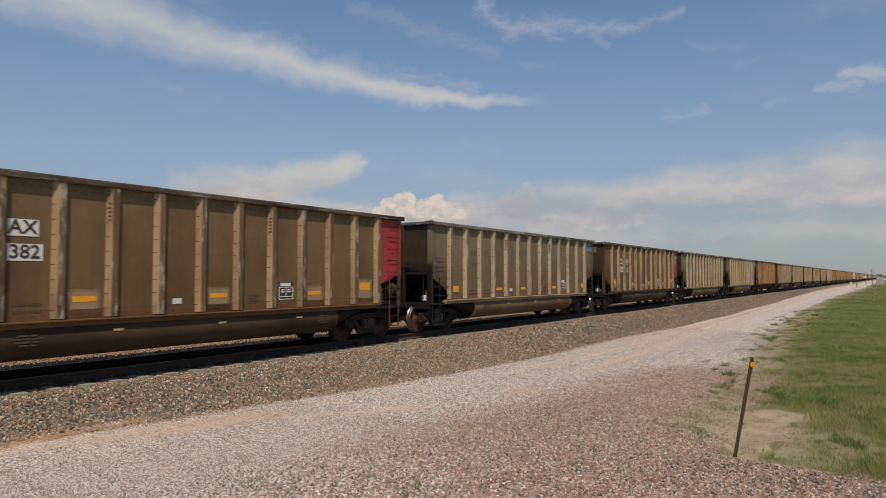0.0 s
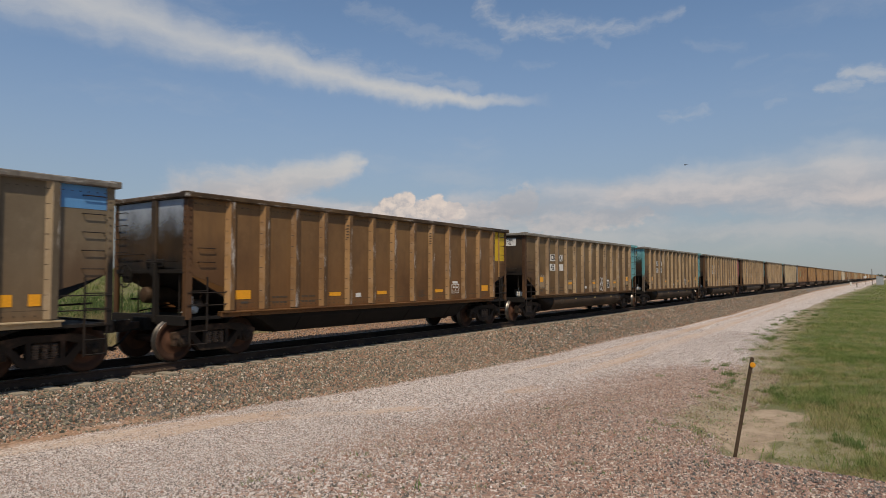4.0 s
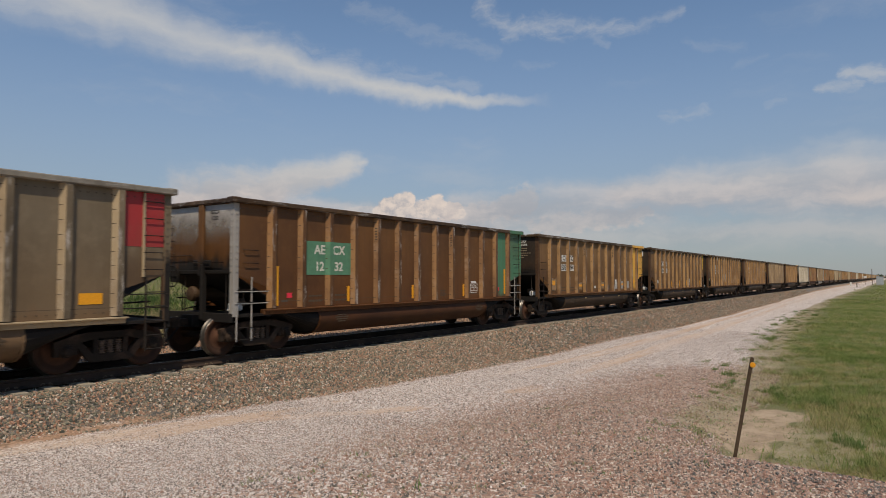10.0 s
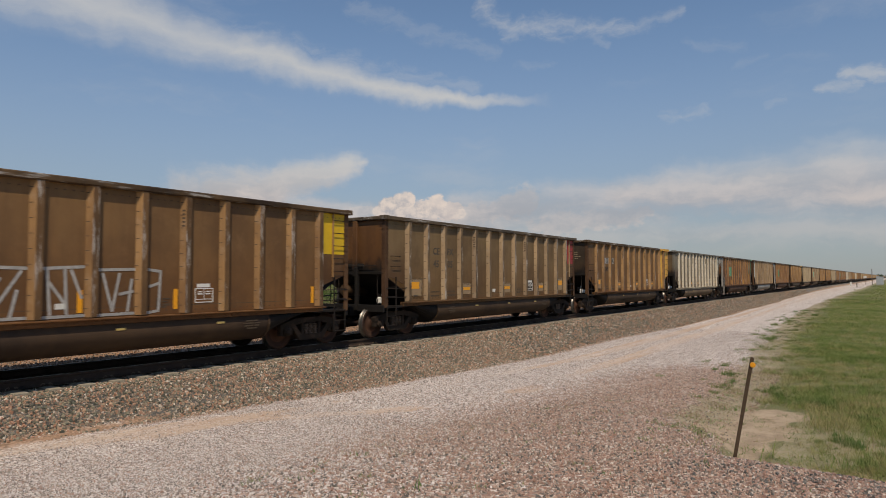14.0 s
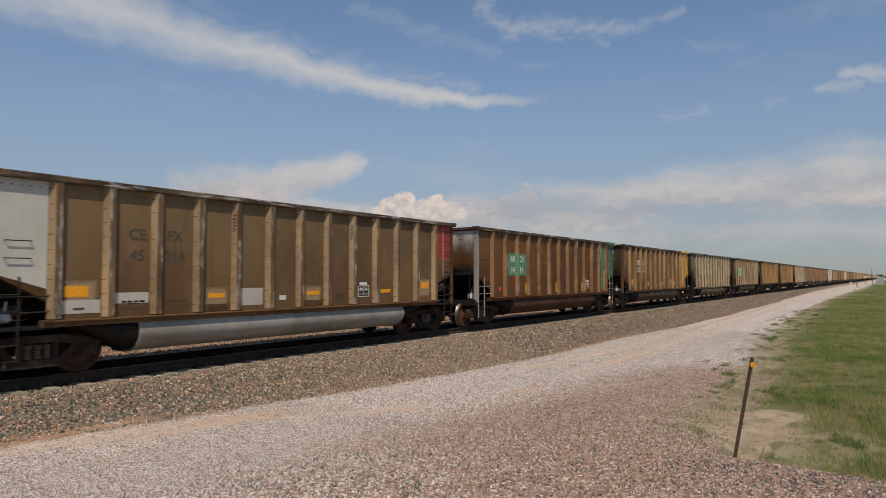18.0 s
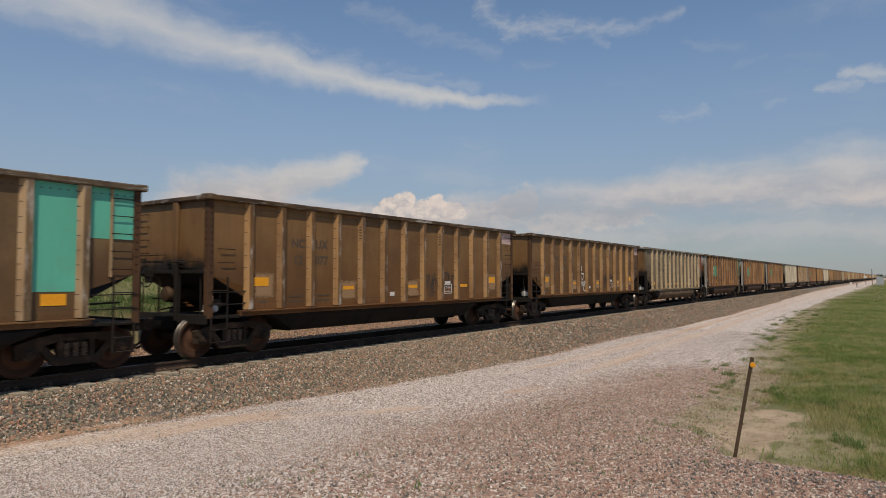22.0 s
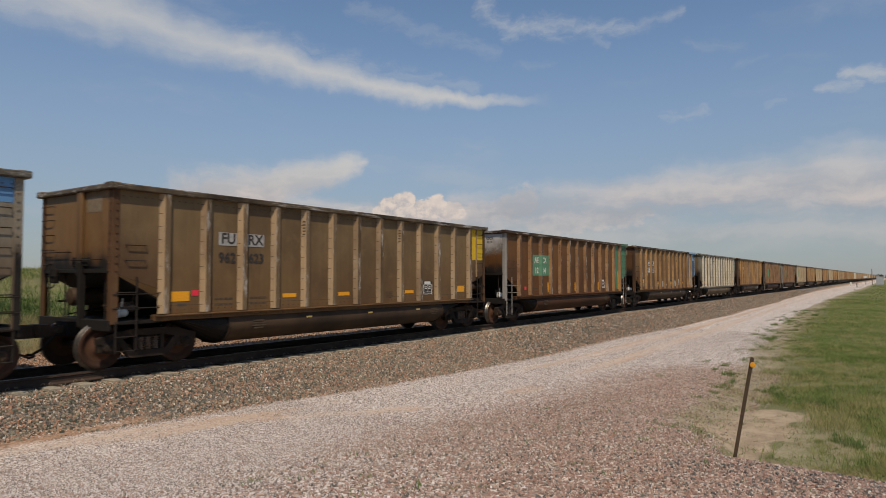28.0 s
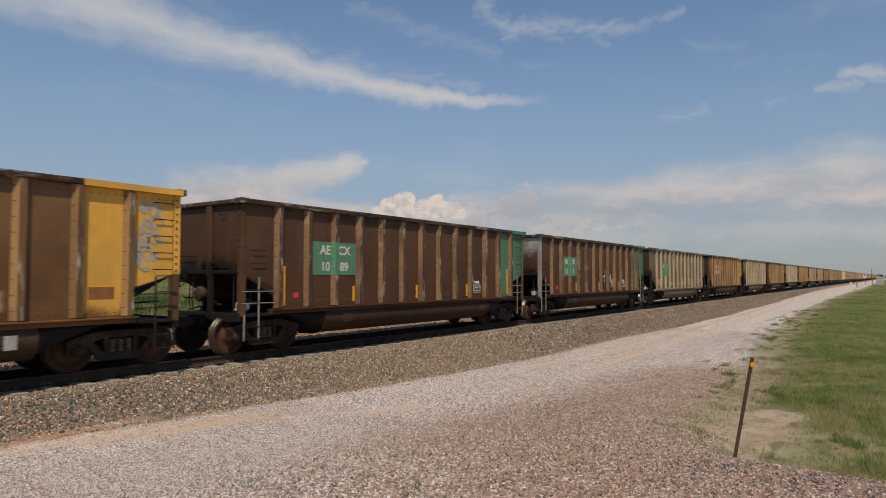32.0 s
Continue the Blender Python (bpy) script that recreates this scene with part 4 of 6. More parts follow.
TAG = {4: [[(-0.38, -0.45), (-0.34, 0.48), (0.37, 0.46)], [(-0.34, 0.22), (-0.06, 0.27), (-0.32, -0.06)], [(0.28, 0.40), (-0.22, -0.40)], [(0.12, -0.40), (0.22, 0.05)]],
       5: [[(-0.37, 0.46), (0.37, 0.50)], [(-0.30, 0.42), (-0.24, -0.40)], [(-0.28, 0.22), (0.02, -0.20)], [(0.02, 0.45), (0.06, -0.42)], [(0.14, 0.42), (0.34, -0.10)]],
       6: [[(-0.37, 0.44), (0.37, 0.46)], [(-0.28, 0.36), (-0.08, -0.38), (0.06, 0.36)], [(0.32, 0.24), (0.24, -0.40)], [(0.08, -0.05), (0.34, 0.0)]],
       7: [[(-0.37, 0.46), (-0.06, 0.42), (-0.10, -0.42), (-0.37, -0.46)], [(-0.30, 0.10), (-0.12, 0.16)]]}


def block_tag(k):
    """The outlines in one bay of a wide sprayed tag."""
    def make(bm):
        for line in TAG[k]:
            stroke(bm, line, 0.06)
        if k < 7:
            stroke(bm, [(-0.37, -0.46), (0.37, -0.45)], 0.06)
    return make


def loops_tag(bm):
    for cx, cz in ((-0.26, 0.15), (-0.02, 0.17), (0.22, 0.15), (-0.22, -0.2), (0.0, -0.18), (0.22, -0.22)):
        stroke(bm, [(cx + 0.11 * math.cos(a), cz + 0.16 * math.sin(a)) for a in np.linspace(0.4, 6.2, 10)], 0.045)


def heart(bm):
    pts = []
    for a in np.linspace(0, 2 * math.pi, 22):
        pts.append((0.0125 * 16 * math.sin(a) ** 3, 0.0125 * (13 * math.cos(a) - 5 * math.cos(2 * a) - 2 * math.cos(3 * a))))
    stroke(bm, pts, 0.045)


FLIP = Matrix.Rotation(math.pi, 4, "Z")
MIRROR = Matrix.Scale(-1, 4, (1, 0, 0))


def truck_set(car, x):
    """A four-wheel truck under a car: frames, springs, bolster and two wheelsets that turn."""
    t = part("truck", "bolster", bolster, "truck_iron", car, "rusty cast-steel truck", pose(x, 0, 0))
    for m in (Matrix(), FLIP):
        part("side_frame", "side_frame", side_frame, "truck_iron", t, at=m @ pose(0, 0, 0.05))
        for sx in (-0.17, 0.0, 0.17):
            part("spring", "spring", spring, "spring_steel", t, at=m @ pose(sx, -1.08, 0.05))
    for wx in (-0.89, 0.89):
        w = new("wheelset", MESHES["wheelset"])
        w.parent = t
        w.matrix_basis = pose(wx, 0, 0.518)
        WHEELSETS.append(w)
        part("bearing", "bearing", bearing, "truck_iron", t, at=pose(wx, 0, 0.518))
    return t


WHEELSETS = []
CARS = []


def painted_bay(lo, top, last=True, lift=0.0):
    """A coloured coat over the car's end bay, from lo to top, cut along the sheet's slope."""
    def make(bm):
        a, b = (6.28, HALF - 0.135) if last else (5.26, 6.04)
        if last:
            out = [(a, max(lo, 1.76)), (b, max(lo, 2.03)), (b, top), (a, top)]
        else:
            out = [(a, max(lo, 1.18)), (b, max(lo, 1.18)), (b, top), (a, top)]
        prism(bm, out, -FACE - 0.005 - lift, -FACE - 0.001 - lift)
    return make


def coal_car(spec):
    """One hopper-bodied coal gondola with all its parts; its near side is -Y."""
    body, panel, kind, style, words, extra = spec
    words = words or ("", "", "", "")
    car = new("coal_car")
    car.empty_display_size = 0.5
    sheet, ribm, rim = "sheet_" + body, "rib_" + body, "rim_" + body
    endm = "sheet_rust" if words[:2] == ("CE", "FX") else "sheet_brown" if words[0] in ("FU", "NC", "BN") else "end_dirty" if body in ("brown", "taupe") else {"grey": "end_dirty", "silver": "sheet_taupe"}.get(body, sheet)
    if words[0] in ("CR", "BN"):
        rim = "rim_pale"
    for m in (Matrix(), FLIP):
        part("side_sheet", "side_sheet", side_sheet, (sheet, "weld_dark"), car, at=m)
        part("top_rail", "top_rail", top_rail, rim, car, at=m)
        part("side_sill", "side_sill", side_sill, ribm if body in ("grey", "silver") else sheet, car, at=m)
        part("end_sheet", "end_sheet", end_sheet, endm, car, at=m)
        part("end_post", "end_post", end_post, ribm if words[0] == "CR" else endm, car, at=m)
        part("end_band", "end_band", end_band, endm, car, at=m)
        part("end_rail", "end_rail", end_rail, rim, car, at=m)
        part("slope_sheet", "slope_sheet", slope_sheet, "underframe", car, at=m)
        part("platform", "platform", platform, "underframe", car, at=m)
        part("coupler", "coupler", coupler, "truck_iron", car, at=m)
        part("air_hose", "air_hose", air_hose, "grab_steel", car, at=m)
        part("pipe", "pipe_run", pipe_run, "grab_steel", car, at=m)
        for k in range(13):
            slots = k in (4, 8)
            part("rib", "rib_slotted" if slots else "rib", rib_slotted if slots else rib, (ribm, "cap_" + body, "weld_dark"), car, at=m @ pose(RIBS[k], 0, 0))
    # corner posts: two shapes, mirrored by a half turn
    post_coat = sheet if body in ("grey", "silver") else "corner_rust"
    part("corner_post", "corner_post", corner_post, post_coat, car)
    part("corner_post", "corner_post", corner_post, post_coat, car, at=FLIP)
    part("corner_post", "corner_post_b", corner_post_b, post_coat, car)
    part("corner_post", "corner_post_b", corner_post_b, "paint_dull" if "whiteend" in extra else "paint_teal" if "tealend" in extra else post_coat, car, at=FLIP)
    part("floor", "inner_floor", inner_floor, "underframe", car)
    flat_tub = "flat" in extra
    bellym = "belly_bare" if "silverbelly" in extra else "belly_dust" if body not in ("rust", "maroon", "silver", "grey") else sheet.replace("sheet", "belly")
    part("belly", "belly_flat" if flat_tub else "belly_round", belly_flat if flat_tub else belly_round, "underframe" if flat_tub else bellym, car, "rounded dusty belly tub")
    if not flat_tub:
        for m in (Matrix(), FLIP, MIRROR):
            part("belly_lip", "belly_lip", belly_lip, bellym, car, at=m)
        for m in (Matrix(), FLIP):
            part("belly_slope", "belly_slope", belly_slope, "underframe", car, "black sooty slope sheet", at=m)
    # climbing irons at the two ends of the near side
    steel = "grab_steel"
    pale = "paint_dull" if body in ("rust", "maroon") else steel
    for z in (2.14, 2.50, 2.86, 3.22, 3.58):
        part("grab_iron", "grab_iron", grab_iron, steel, car, at=pose(6.92, 0, z))
    for z in (2.32, 2.64):
        part("grab_iron", "grab_iron", grab_iron, steel, car, at=pose(-6.82, 0, z))
    coat = "paint_" + panel if kind == "full" else pale
    part("ladder", "ladder", ladder, coat, car, at=pose(6.78, 0, 0))
    for z in (0.46, 0.75, 1.04, 1.36, 1.66):
        part("rung", "rung", rung, steel, car, at=pose(6.78, 0, z))
    part("ladder", "ladder", ladder, pale, car, at=pose(-6.78, 0, 0) @ Matrix.Scale(-1, 4, (1, 0, 0)))
    for z in (0.46, 0.75, 1.36, 1.66):
        part("rung", "rung", rung, steel, car, at=pose(-7.22, 0, z))
    for m in (Matrix(), Matrix.Scale(-1, 4, (1, 0, 0))):
        part("handrail", "rail_bar", rail_bar, pale, car, at=m @ pose(0, 0, 1.62))
    for z in (2.25, 2.58, 2.91, 3.24, 3.55):
        part("end_rung", "rung_end", rung_end, steel, car, at=FLIP @ Matrix.Scale(-1, 4, (0, 1, 0)) @ pose(0, 0, z))
    for z, y in ((2.34, 0.55), (2.52, -0.75)):
        part("end_grab", "end_grab", end_grab, steel, car, at=FLIP @ pose(0, y, z))
    for y in (-0.35, 0.85):
        part("end_grab", "end_grab", end_grab, steel, car, at=pose(0, y, 2.5))
    part("brake_tank", "tank", tank, "belly_dust", car, at=pose(-6.75, 0.30, 1.55))
    part("brake_valve", "valve", valve, "spring_steel", car, at=pose(-6.55, -0.72, 1.32))
    part("brake_valve", "valve", valve, "stencil_white", car, "white-painted brake valve", at=pose(-6.88, -0.95, 1.22, 0, 0, 25))
    part("brake_wheel", "brake_wheel", brake_wheel, "underframe", car, at=pose(-7.45, 0.80, 2.0))
    part("brake_stand", "brake_stand", brake_stand, "underframe", car, "black hand-brake stand")
    for sx, y in ((-7.24, -1.12), (-7.24, 0.55), (-7.24, 1.28), (-6.75, 1.40)):
        part("stanchion", "stanchion", stanchion, steel, car, at=pose(sx, y, 0))
    if kind in ("half", "mint"):
        part("ladder", "ladder_stile", ladder_stile, ribm, car)
    # marks on the side
    off = -FACE - 0.003
    rnd = random.Random(len(CARS) * 7 + 3)
    upright, lower = body in ("rust", "maroon") or "upright" in extra, False
    if upright:
        for k in (4, 6, 8, 12) if "upright" in extra else (3, 6, 9):
            part("reflector", "stripe_tall", flat_plate(0.10, 0.44), "reflector_orange", car, "orange reflective strip", pose(RIBS[k] - 0.22, off, 1.50))
        part("reflector", "stripe_first", flat_plate(0.11, 1.02), "reflector_orange", car, "orange reflective strip", pose(RIBS[0] + 0.19, off, 1.75))
        if "upright" in extra:
            part("note_plate", "note_square", flat_plate(0.28, 0.20), "reflector_white", car, "small white label", pose(RIBS[0] + 0.52, off, 1.66))
            part("note_plate", "note_low", flat_plate(0.20, 0.11), "reflector_white", car, "small white label", pose(RIBS[5] + 0.45, off, 1.42))
        else:
            part("reflector", "stripe_red", flat_plate(0.17, 0.13), "reflector_red", car, "small red mark", pose(RIBS[0] + 0.62, off, 1.50))
            part("reflector", "stripe_first", flat_plate(0.11, 1.02), "reflector_orange", car, "orange reflective strip", pose(RIBS[12] - 0.24, off - 0.008, 1.80))
            part("reflector", "stripe_red", flat_plate(0.17, 0.13), "reflector_red", car, "small red mark", pose(RIBS[11] + 0.25, off - 0.008, 1.50))
    else:
        lower = style in ("mint", "") or words[0] in ("BN", "FU") or (style == "dark" and body in ("grey", "silver"))
        bays = (3, 5, 8) if lower else (3, 6, 9)
        stripe_z, patch_z = (1.50, 1.55) if lower else (1.67, 1.86) if words[0] in ("CR", "NC") else (1.55, 1.70)
        for k in bays:
            if not lower and (k != 9 or rnd.random() < 0.7):
                part("wiped_patch", "wiped", flat_plate(0.72, 0.62, 0.002), "wiped_" + body, car, "cleaner wiped patch", pose(RIBS[k] + 0.5, off + 0.001, stripe_z - 0.07))
            part("reflector", "stripe", flat_plate(0.46, 0.105), "reflector_orange", car, "orange reflective strip", pose(RIBS[k] + 0.5, off, stripe_z))
        for k in (0, 11):
            if not lower:
                part("wiped_patch", "wiped_big", flat_plate(0.74, 0.72, 0.002), "wiped_" + body, car, "cleaner wiped patch", pose(RIBS[k] + 0.49, off + 0.001, patch_z - 0.09))
            if k and words[0] == "WF" and style == "dark":
                for sx in (0.26, 0.74):
                    part("reflector", "half_patch", flat_plate(0.21, 0.22), "reflector_orange", car, "orange reflective patch", pose(RIBS[k] + sx, off, patch_z))
                continue
            part("reflector", "patch", flat_plate(0.46, 0.22), "reflector_orange", car, "orange reflective patch", pose(RIBS[k] + (0.5 if k else 0.40), off, patch_z))
        if words and words[0] == "FU":
            part("reflector", "stripe_red", flat_plate(0.17, 0.13), "reflector_red", car, "small red mark", pose(RIBS[0] + 0.78, off, 1.62))
        else:
            part("note_plate", "note_plate", flat_plate(0.22, 0.12), "reflector_white", car, "small white label", pose(RIBS[4 if lower else 5] + 0.45, off, 1.45))
    # the dark stencilled box with its white frame and label
    x = RIBS[9 if (upright or lower) and "upright" not in extra else 8] + 0.50
    data = part("data_box", "data_panel", flat_plate(0.50, 0.46, 0.003), "data_dark" if body in ("grey", "silver", "taupe") else sheet, car, "dark stencilled data panel", pose(x, off, 1.62))
    part("data_frame", "data_frame", data_frame, "stencil_white", data, "white stencilled frame", pose(0, -0.003, -0.06))
    part("data_label", "data_top", flat_plate(0.34, 0.085), "stencil_white", data, "white label", pose(-0.02, -0.003, 0.165))
    for sx in (-0.105, 0.105):
        part("data_mark", "data_mark", data_mark, "stencil_white", data, at=pose(sx, -0.003, -0.03))
    for sx in (-0.5, 0.5):
        tagged(part("load_limit", "load_lines", load_lines, "letter_worn", car, "", pose(RIBS[2] + sx, off, 1.40)), "two faint lines of small stencilled writing", kind="stuff")
    tagged(part("small_print", "small_print", small_print, "letter_worn", car, "", pose(RIBS[7] + 0.5, off, 1.42)), "faint small stencilled writing", kind="stuff")
    part("gauge_plate", "gauge_bar", flat_plate(0.22, 0.05), "letter_faded", car, at=pose(RIBS[0] + 0.45, off, 1.36))
    # reporting marks across the third rib
    xr = RIBS[2]
    if style in ("plates", "greyplates"):
        pm = "stencil_white" if style == "plates" else "spray_grey"
        worn = style == "greyplates"
        for z, pair in ((2.88, words[:2]), (2.43, words[2:])):
            for sgn, w in zip((-1, 1), pair):
                wide = 0.60 if z < 2.6 else 0.52
                if worn and z < 2.6:
                    lettering(w, 0.235, xr + sgn * (0.13 + wide / 2), z, "letter_dark", car)
                    continue
                part("mark_plate", "mark_plate_%d" % (wide * 100), flat_plate(wide, 0.31), pm, car, "pale plate with dark lettering", pose(xr + sgn * (0.15 + wide / 2), off, z))
                if w:
                    lettering(w, 0.255, xr + sgn * (0.14 + wide / 2), z, "letter_dark", car)
    elif style == "dark":
        for z, pair in ((2.86, words[:2]), (2.42, words[2:])):
            for sgn, w in zip((-1, 1), pair):
                if w:
                    lettering(w, 0.235, xr + sgn * 0.43, z, "letter_faint" if words[0] == "WF" and body == "grey" else "letter_dark" if body in ("grey", "silver") else "letter_faded", car, off)
    elif style in ("green", "mint"):
        sm = "sign_green" if style == "green" else "sign_mint"
        for sgn in (-1, 1):
            part("mark_panel", "mark_panel", flat_plate(0.80, 0.92), sm, car, "green painted panel with white lettering", pose(xr + sgn * 0.505, off, 2.50))
        part("mark_panel", "mark_rib", mark_rib, sm, car, at=pose(xr, 0, 0))
        for z, pair in ((2.72, words[:2]), (2.26, words[2:])):
            for sgn, w in zip((-1, 1), pair):
                if w:
                    lettering(w, 0.255, xr + sgn * 0.375 + 0.02, z, "letter_white", car)
    # small repeat of the marks on the end
    if style in ("plates", "greyplates", "green"):
        stencilled = words[2] == "505"
        if stencilled:
            part("end_lines", "end_lines", end_lines, "letter_tan", car, "fading lines of stencilled writing")
        elif style != "green":
            part("end_mark", "end_mark", end_plate, "stencil_white" if words[0] == "CR" or words[2] == "506" else "plate_worn", car, "small pale plate", pose(0, 0, 0))
        if words[0] + words[1] and style != "greyplates":
            ink = "letter_white" if stencilled else "letter_dark"
            lettering(words[0] + words[1], 0.10, 0, 0, ink, car).matrix_basis = pose(-HALF - 0.006, -0.75, 3.58, 90, 0, -90)
            lettering(words[2] + words[3], 0.10, 0, 0, ink, car).matrix_basis = pose(-HALF - 0.006, -0.75, 3.43, 90, 0, -90)
    # coloured coat on the end bay
    if panel:
        pmat = "paint_" + panel
        lo = {"full": 1.2, "two": 1.2, "top": 3.32, "half": 2.62, "mint": 2.75}[kind]
        part("painted_bay", "bay_%s" % kind, painted_bay(lo, 3.77), pmat, car, "%s painted end panel" % {"skyblue": "light blue"}.get(panel, panel))
        if kind == "two":
            part("painted_bay", "bay_inner", painted_bay(1.2, 3.77, False), pmat, car, "%s painted end panel" % {"skyblue": "light blue"}.get(panel, panel))
        if kind == "mint":
            part("painted_bay", "bay_tall", painted_bay(1.70, 3.77, False), pmat, car, "mint green painted end panel")
        if "bluelow" in extra:
            part("painted_bay", "bay_low", painted_bay(1.2, 3.26, lift=0.004), "paint_navy", car, "darker blue lower end panel")
        if "scrawlbay" in extra:
            part("paint_patch", "brown_patch", flat_plate(0.52, 0.24, 0.004), "note_brown", car, "brown painted-over patch", pose(5.62, off - 0.004, 1.66))
            for i, z in enumerate((3.42, 3.06, 2.72, 2.36)):
                tagged(part("spray_paint", "bay_scrawl_%d" % i, scrawl(60 + i, 6, 0.42, 0.16, 0.045), "spray_sky", car, "", pose(6.62, off - 0.006, z)), "pale blue-grey scrawl", kind="stuff")
        if kind in ("full", "two"):
            if panel in ("yellow", "skyblue"):
                part("painted_rail", "bay_rail_long", bay_rail_long, pmat, car)
            elif panel not in ("red", "pink"):
                part("painted_rail", "bay_rail", bay_rail, pmat, car)
            part("painted_post", "corner_coat", corner_coat, pmat, car)
    if "whiteend" in extra:
        part("painted_end", "white_end", white_end, "coat_white", car, "pale worn paint on the car end")
    if "tealend" in extra:
        part("painted_end", "white_end", white_end, "coat_teal", car, "worn teal paint on the car end")
    if "blueend" in extra:
        part("painted_end", "white_end", white_end, "coat_blue", car, "worn blue-grey paint on the car end")
    if "peeled" in extra:
        part("peeled_paint", "peeled", peeled, "peeled_grey", car, "peeled grey patch in the red paint")
    if "peeledall" in extra:
        part("peeled_paint", "peeled_all", peeled_all, "peeled_wide", car, "bare grey steel where red paint has peeled")
    if "midpatch" in extra:
        for k in (4, 7):
            part("paint_patch", "mid_patch", flat_plate(0.62, 0.40, 0.004), "patch_pale", car, "pale grey paint-out patch", pose(RIBS[k] + 0.5, off, 1.52))
    if "paintout" in extra:
        for k, w, h in ((5, 0.55, 0.62), (8, 0.50, 0.42)):
            part("paint_patch", "paintout_%d" % k, flat_plate(w, h, 0.004), "spray_grey", car, "pale paint-out patch", pose(RIBS[k] + 0.47, off, 1.25 + h / 2))
        for x in (2.9, 3.5, 4.0):
            part("paint_patch", "belly_mark", flat_plate(0.22, 0.26, 0.004), "spray_grey", car, "pale paint-out patch", pose(x, -1.525, 0.80))
    if "lowpatch" in extra:
        for k in (8, 9, 10):
            part("paint_patch", "low_patch", flat_plate(0.48, 0.42, 0.004), "spray_grey", car, "grey paint-out patch", pose(RIBS[k] + 0.5, off, 1.52))
    if "greybay" in extra:
        part("painted_bay", "first_bay", first_bay, "paint_palegrey", car, "pale grey first panel")
    if "patches" in extra:
        for k in (4, 5):
            part("paint_patch", "patch_grey", flat_plate(0.62, 0.72, 0.004), "spray_grey", car, "grey paint-out patch", pose(RIBS[k] + 0.52, off, 1.90))
    if "tag" in extra:
        for k in (4, 5, 6, 7):
            part("spray_paint", "tag_%d" % k, block_tag(k), "spray_grey", car, "pale grey spray-painted block outlines", pose(RIBS[k] + 0.5, off - 0.004, 1.68))
    if "scribble" in extra:
        for k, make in ((6, tall_strokes), (7, peak_strokes)):
            part("spray_paint", "scribble_%d" % k, make, "spray_white", car, "white spray-painted strokes", pose(RIBS[k] + 0.5, off - 0.004, 1.95 - 0.10 * (k - 6)))
    if "lowgrey" in extra:
        for k, w, h, z in ((0, 0.74, 0.26, 1.40), (1, 0.72, 0.22, 1.55), (4, 0.66, 0.42, 1.50)):
            part("paint_patch", "low_grey_%d" % k, flat_plate(w, h, 0.004), "patch_pale", car, "pale grey paint-out patch", pose(RIBS[k] + 0.5, off, z))
    if "loops" in extra:
        part("spray_paint", "loops", loops_tag, "spray_white", car, "white spray-painted loops", pose(RIBS[7] + 0.48, off - 0.004, 1.62))
    if "initials" in extra:
        part("spray_paint", "initials", scrawl(31, 4, 0.5, 0.28, 0.04), "spray_white", car, "white spray-painted scrawl", pose(RIBS[5] + 0.5, off - 0.004, 1.74))
    if "darktag" in extra:
        for i, k in enumerate((7, 8)):
            part("spray_paint", "darktag_%d" % i, scrawl(90 + i, 9, 0.7, 0.7, 0.035), "spray_dark", car, "dark spray-painted scrawl", pose(RIBS[k] + 0.5, off - 0.004, 1.85))
    if "heart" in extra:
        part("spray_paint", "heart", heart, "spray_white", car, "white spray-painted heart", pose(RIBS[4] + 0.5, off - 0.004, 2.02))
        part("spray_paint", "heart_top", flat_plate(0.06, 0.26, 0.003), "spray_white", car, at=pose(RIBS[4] + 0.42, off - 0.004, 2.42))
        part("spray_paint", "heart_low", scrawl(12, 6, 0.6, 0.34, 0.05), "spray_white", car, at=pose(RIBS[4] + 0.52, off - 0.004, 1.62))
    if not flat_tub and "silverbelly" not in extra:
        for x in (-1.9, 0.6, 3.0) if body not in ("rust", "maroon") else ():
            part("belly_note", "belly_note", flat_plate(0.20, 0.05), "note_yellow", car, "small faded yellow note", pose(x, -1.515, 0.915))
        for x in (-3.6, 3.9):
            tagged(part("belly_print", "belly_print", belly_print, "letter_worn", car, "", pose(x, -1.524, 0.82)), "small stencilled writing on the belly", kind="stuff")
    truck_set(car, -6.26)
    truck_set(car, 6.26)
    return car


def data_frame(bm):
    for x0, x1, z0, z1 in ((-0.24, 0.24, 0.145, 0.165), (-0.24, 0.24, -0.165, -0.145), (-0.24, -0.218, -0.145, 0.145), (0.218, 0.24, -0.145, 0.145),
                           (-0.218, 0.218, -0.095, -0.080), (-0.007, 0.007, -0.080, 0.145)):
        box(bm, x0, x1, -0.005, 0.0, z0, z1)


def data_mark(bm):
    """Two short lines of small writing."""
    for z, w in ((0.055, 0.10), (0.005, 0.13)):
        box(bm, -w / 2, w / 2, -0.004, 0.0, z - 0.015, z + 0.015)


def belly_print(bm):
    for z, w in ((0.09, 0.34), (0.03, 0.52), (-0.03, 0.44), (-0.09, 0.30)):
        box(bm, -w / 2, w * 0.1, -0.004, 0.0, z - 0.016, z + 0.016)
        box(bm, w * 0.16, w / 2, -0.004, 0.0, z - 0.016, z + 0.016)


def brake_stand(bm):
    box(bm, -7.42, -7.27, -0.40, -0.30, 0.92, 2.30, 0.02)
    box(bm, -7.36, -7.27, -0.62, 0.05, 2.20, 2.40, 0.02)


def stanchion(bm):
    rod(bm, (0, 0, 1.04), (0, 0, 2.06), 0.016, 6)


def ladder_stile(bm):
    box(bm, 6.685, 6.725, -FACE - 0.05, -FACE - 0.004, 1.98, 3.76)


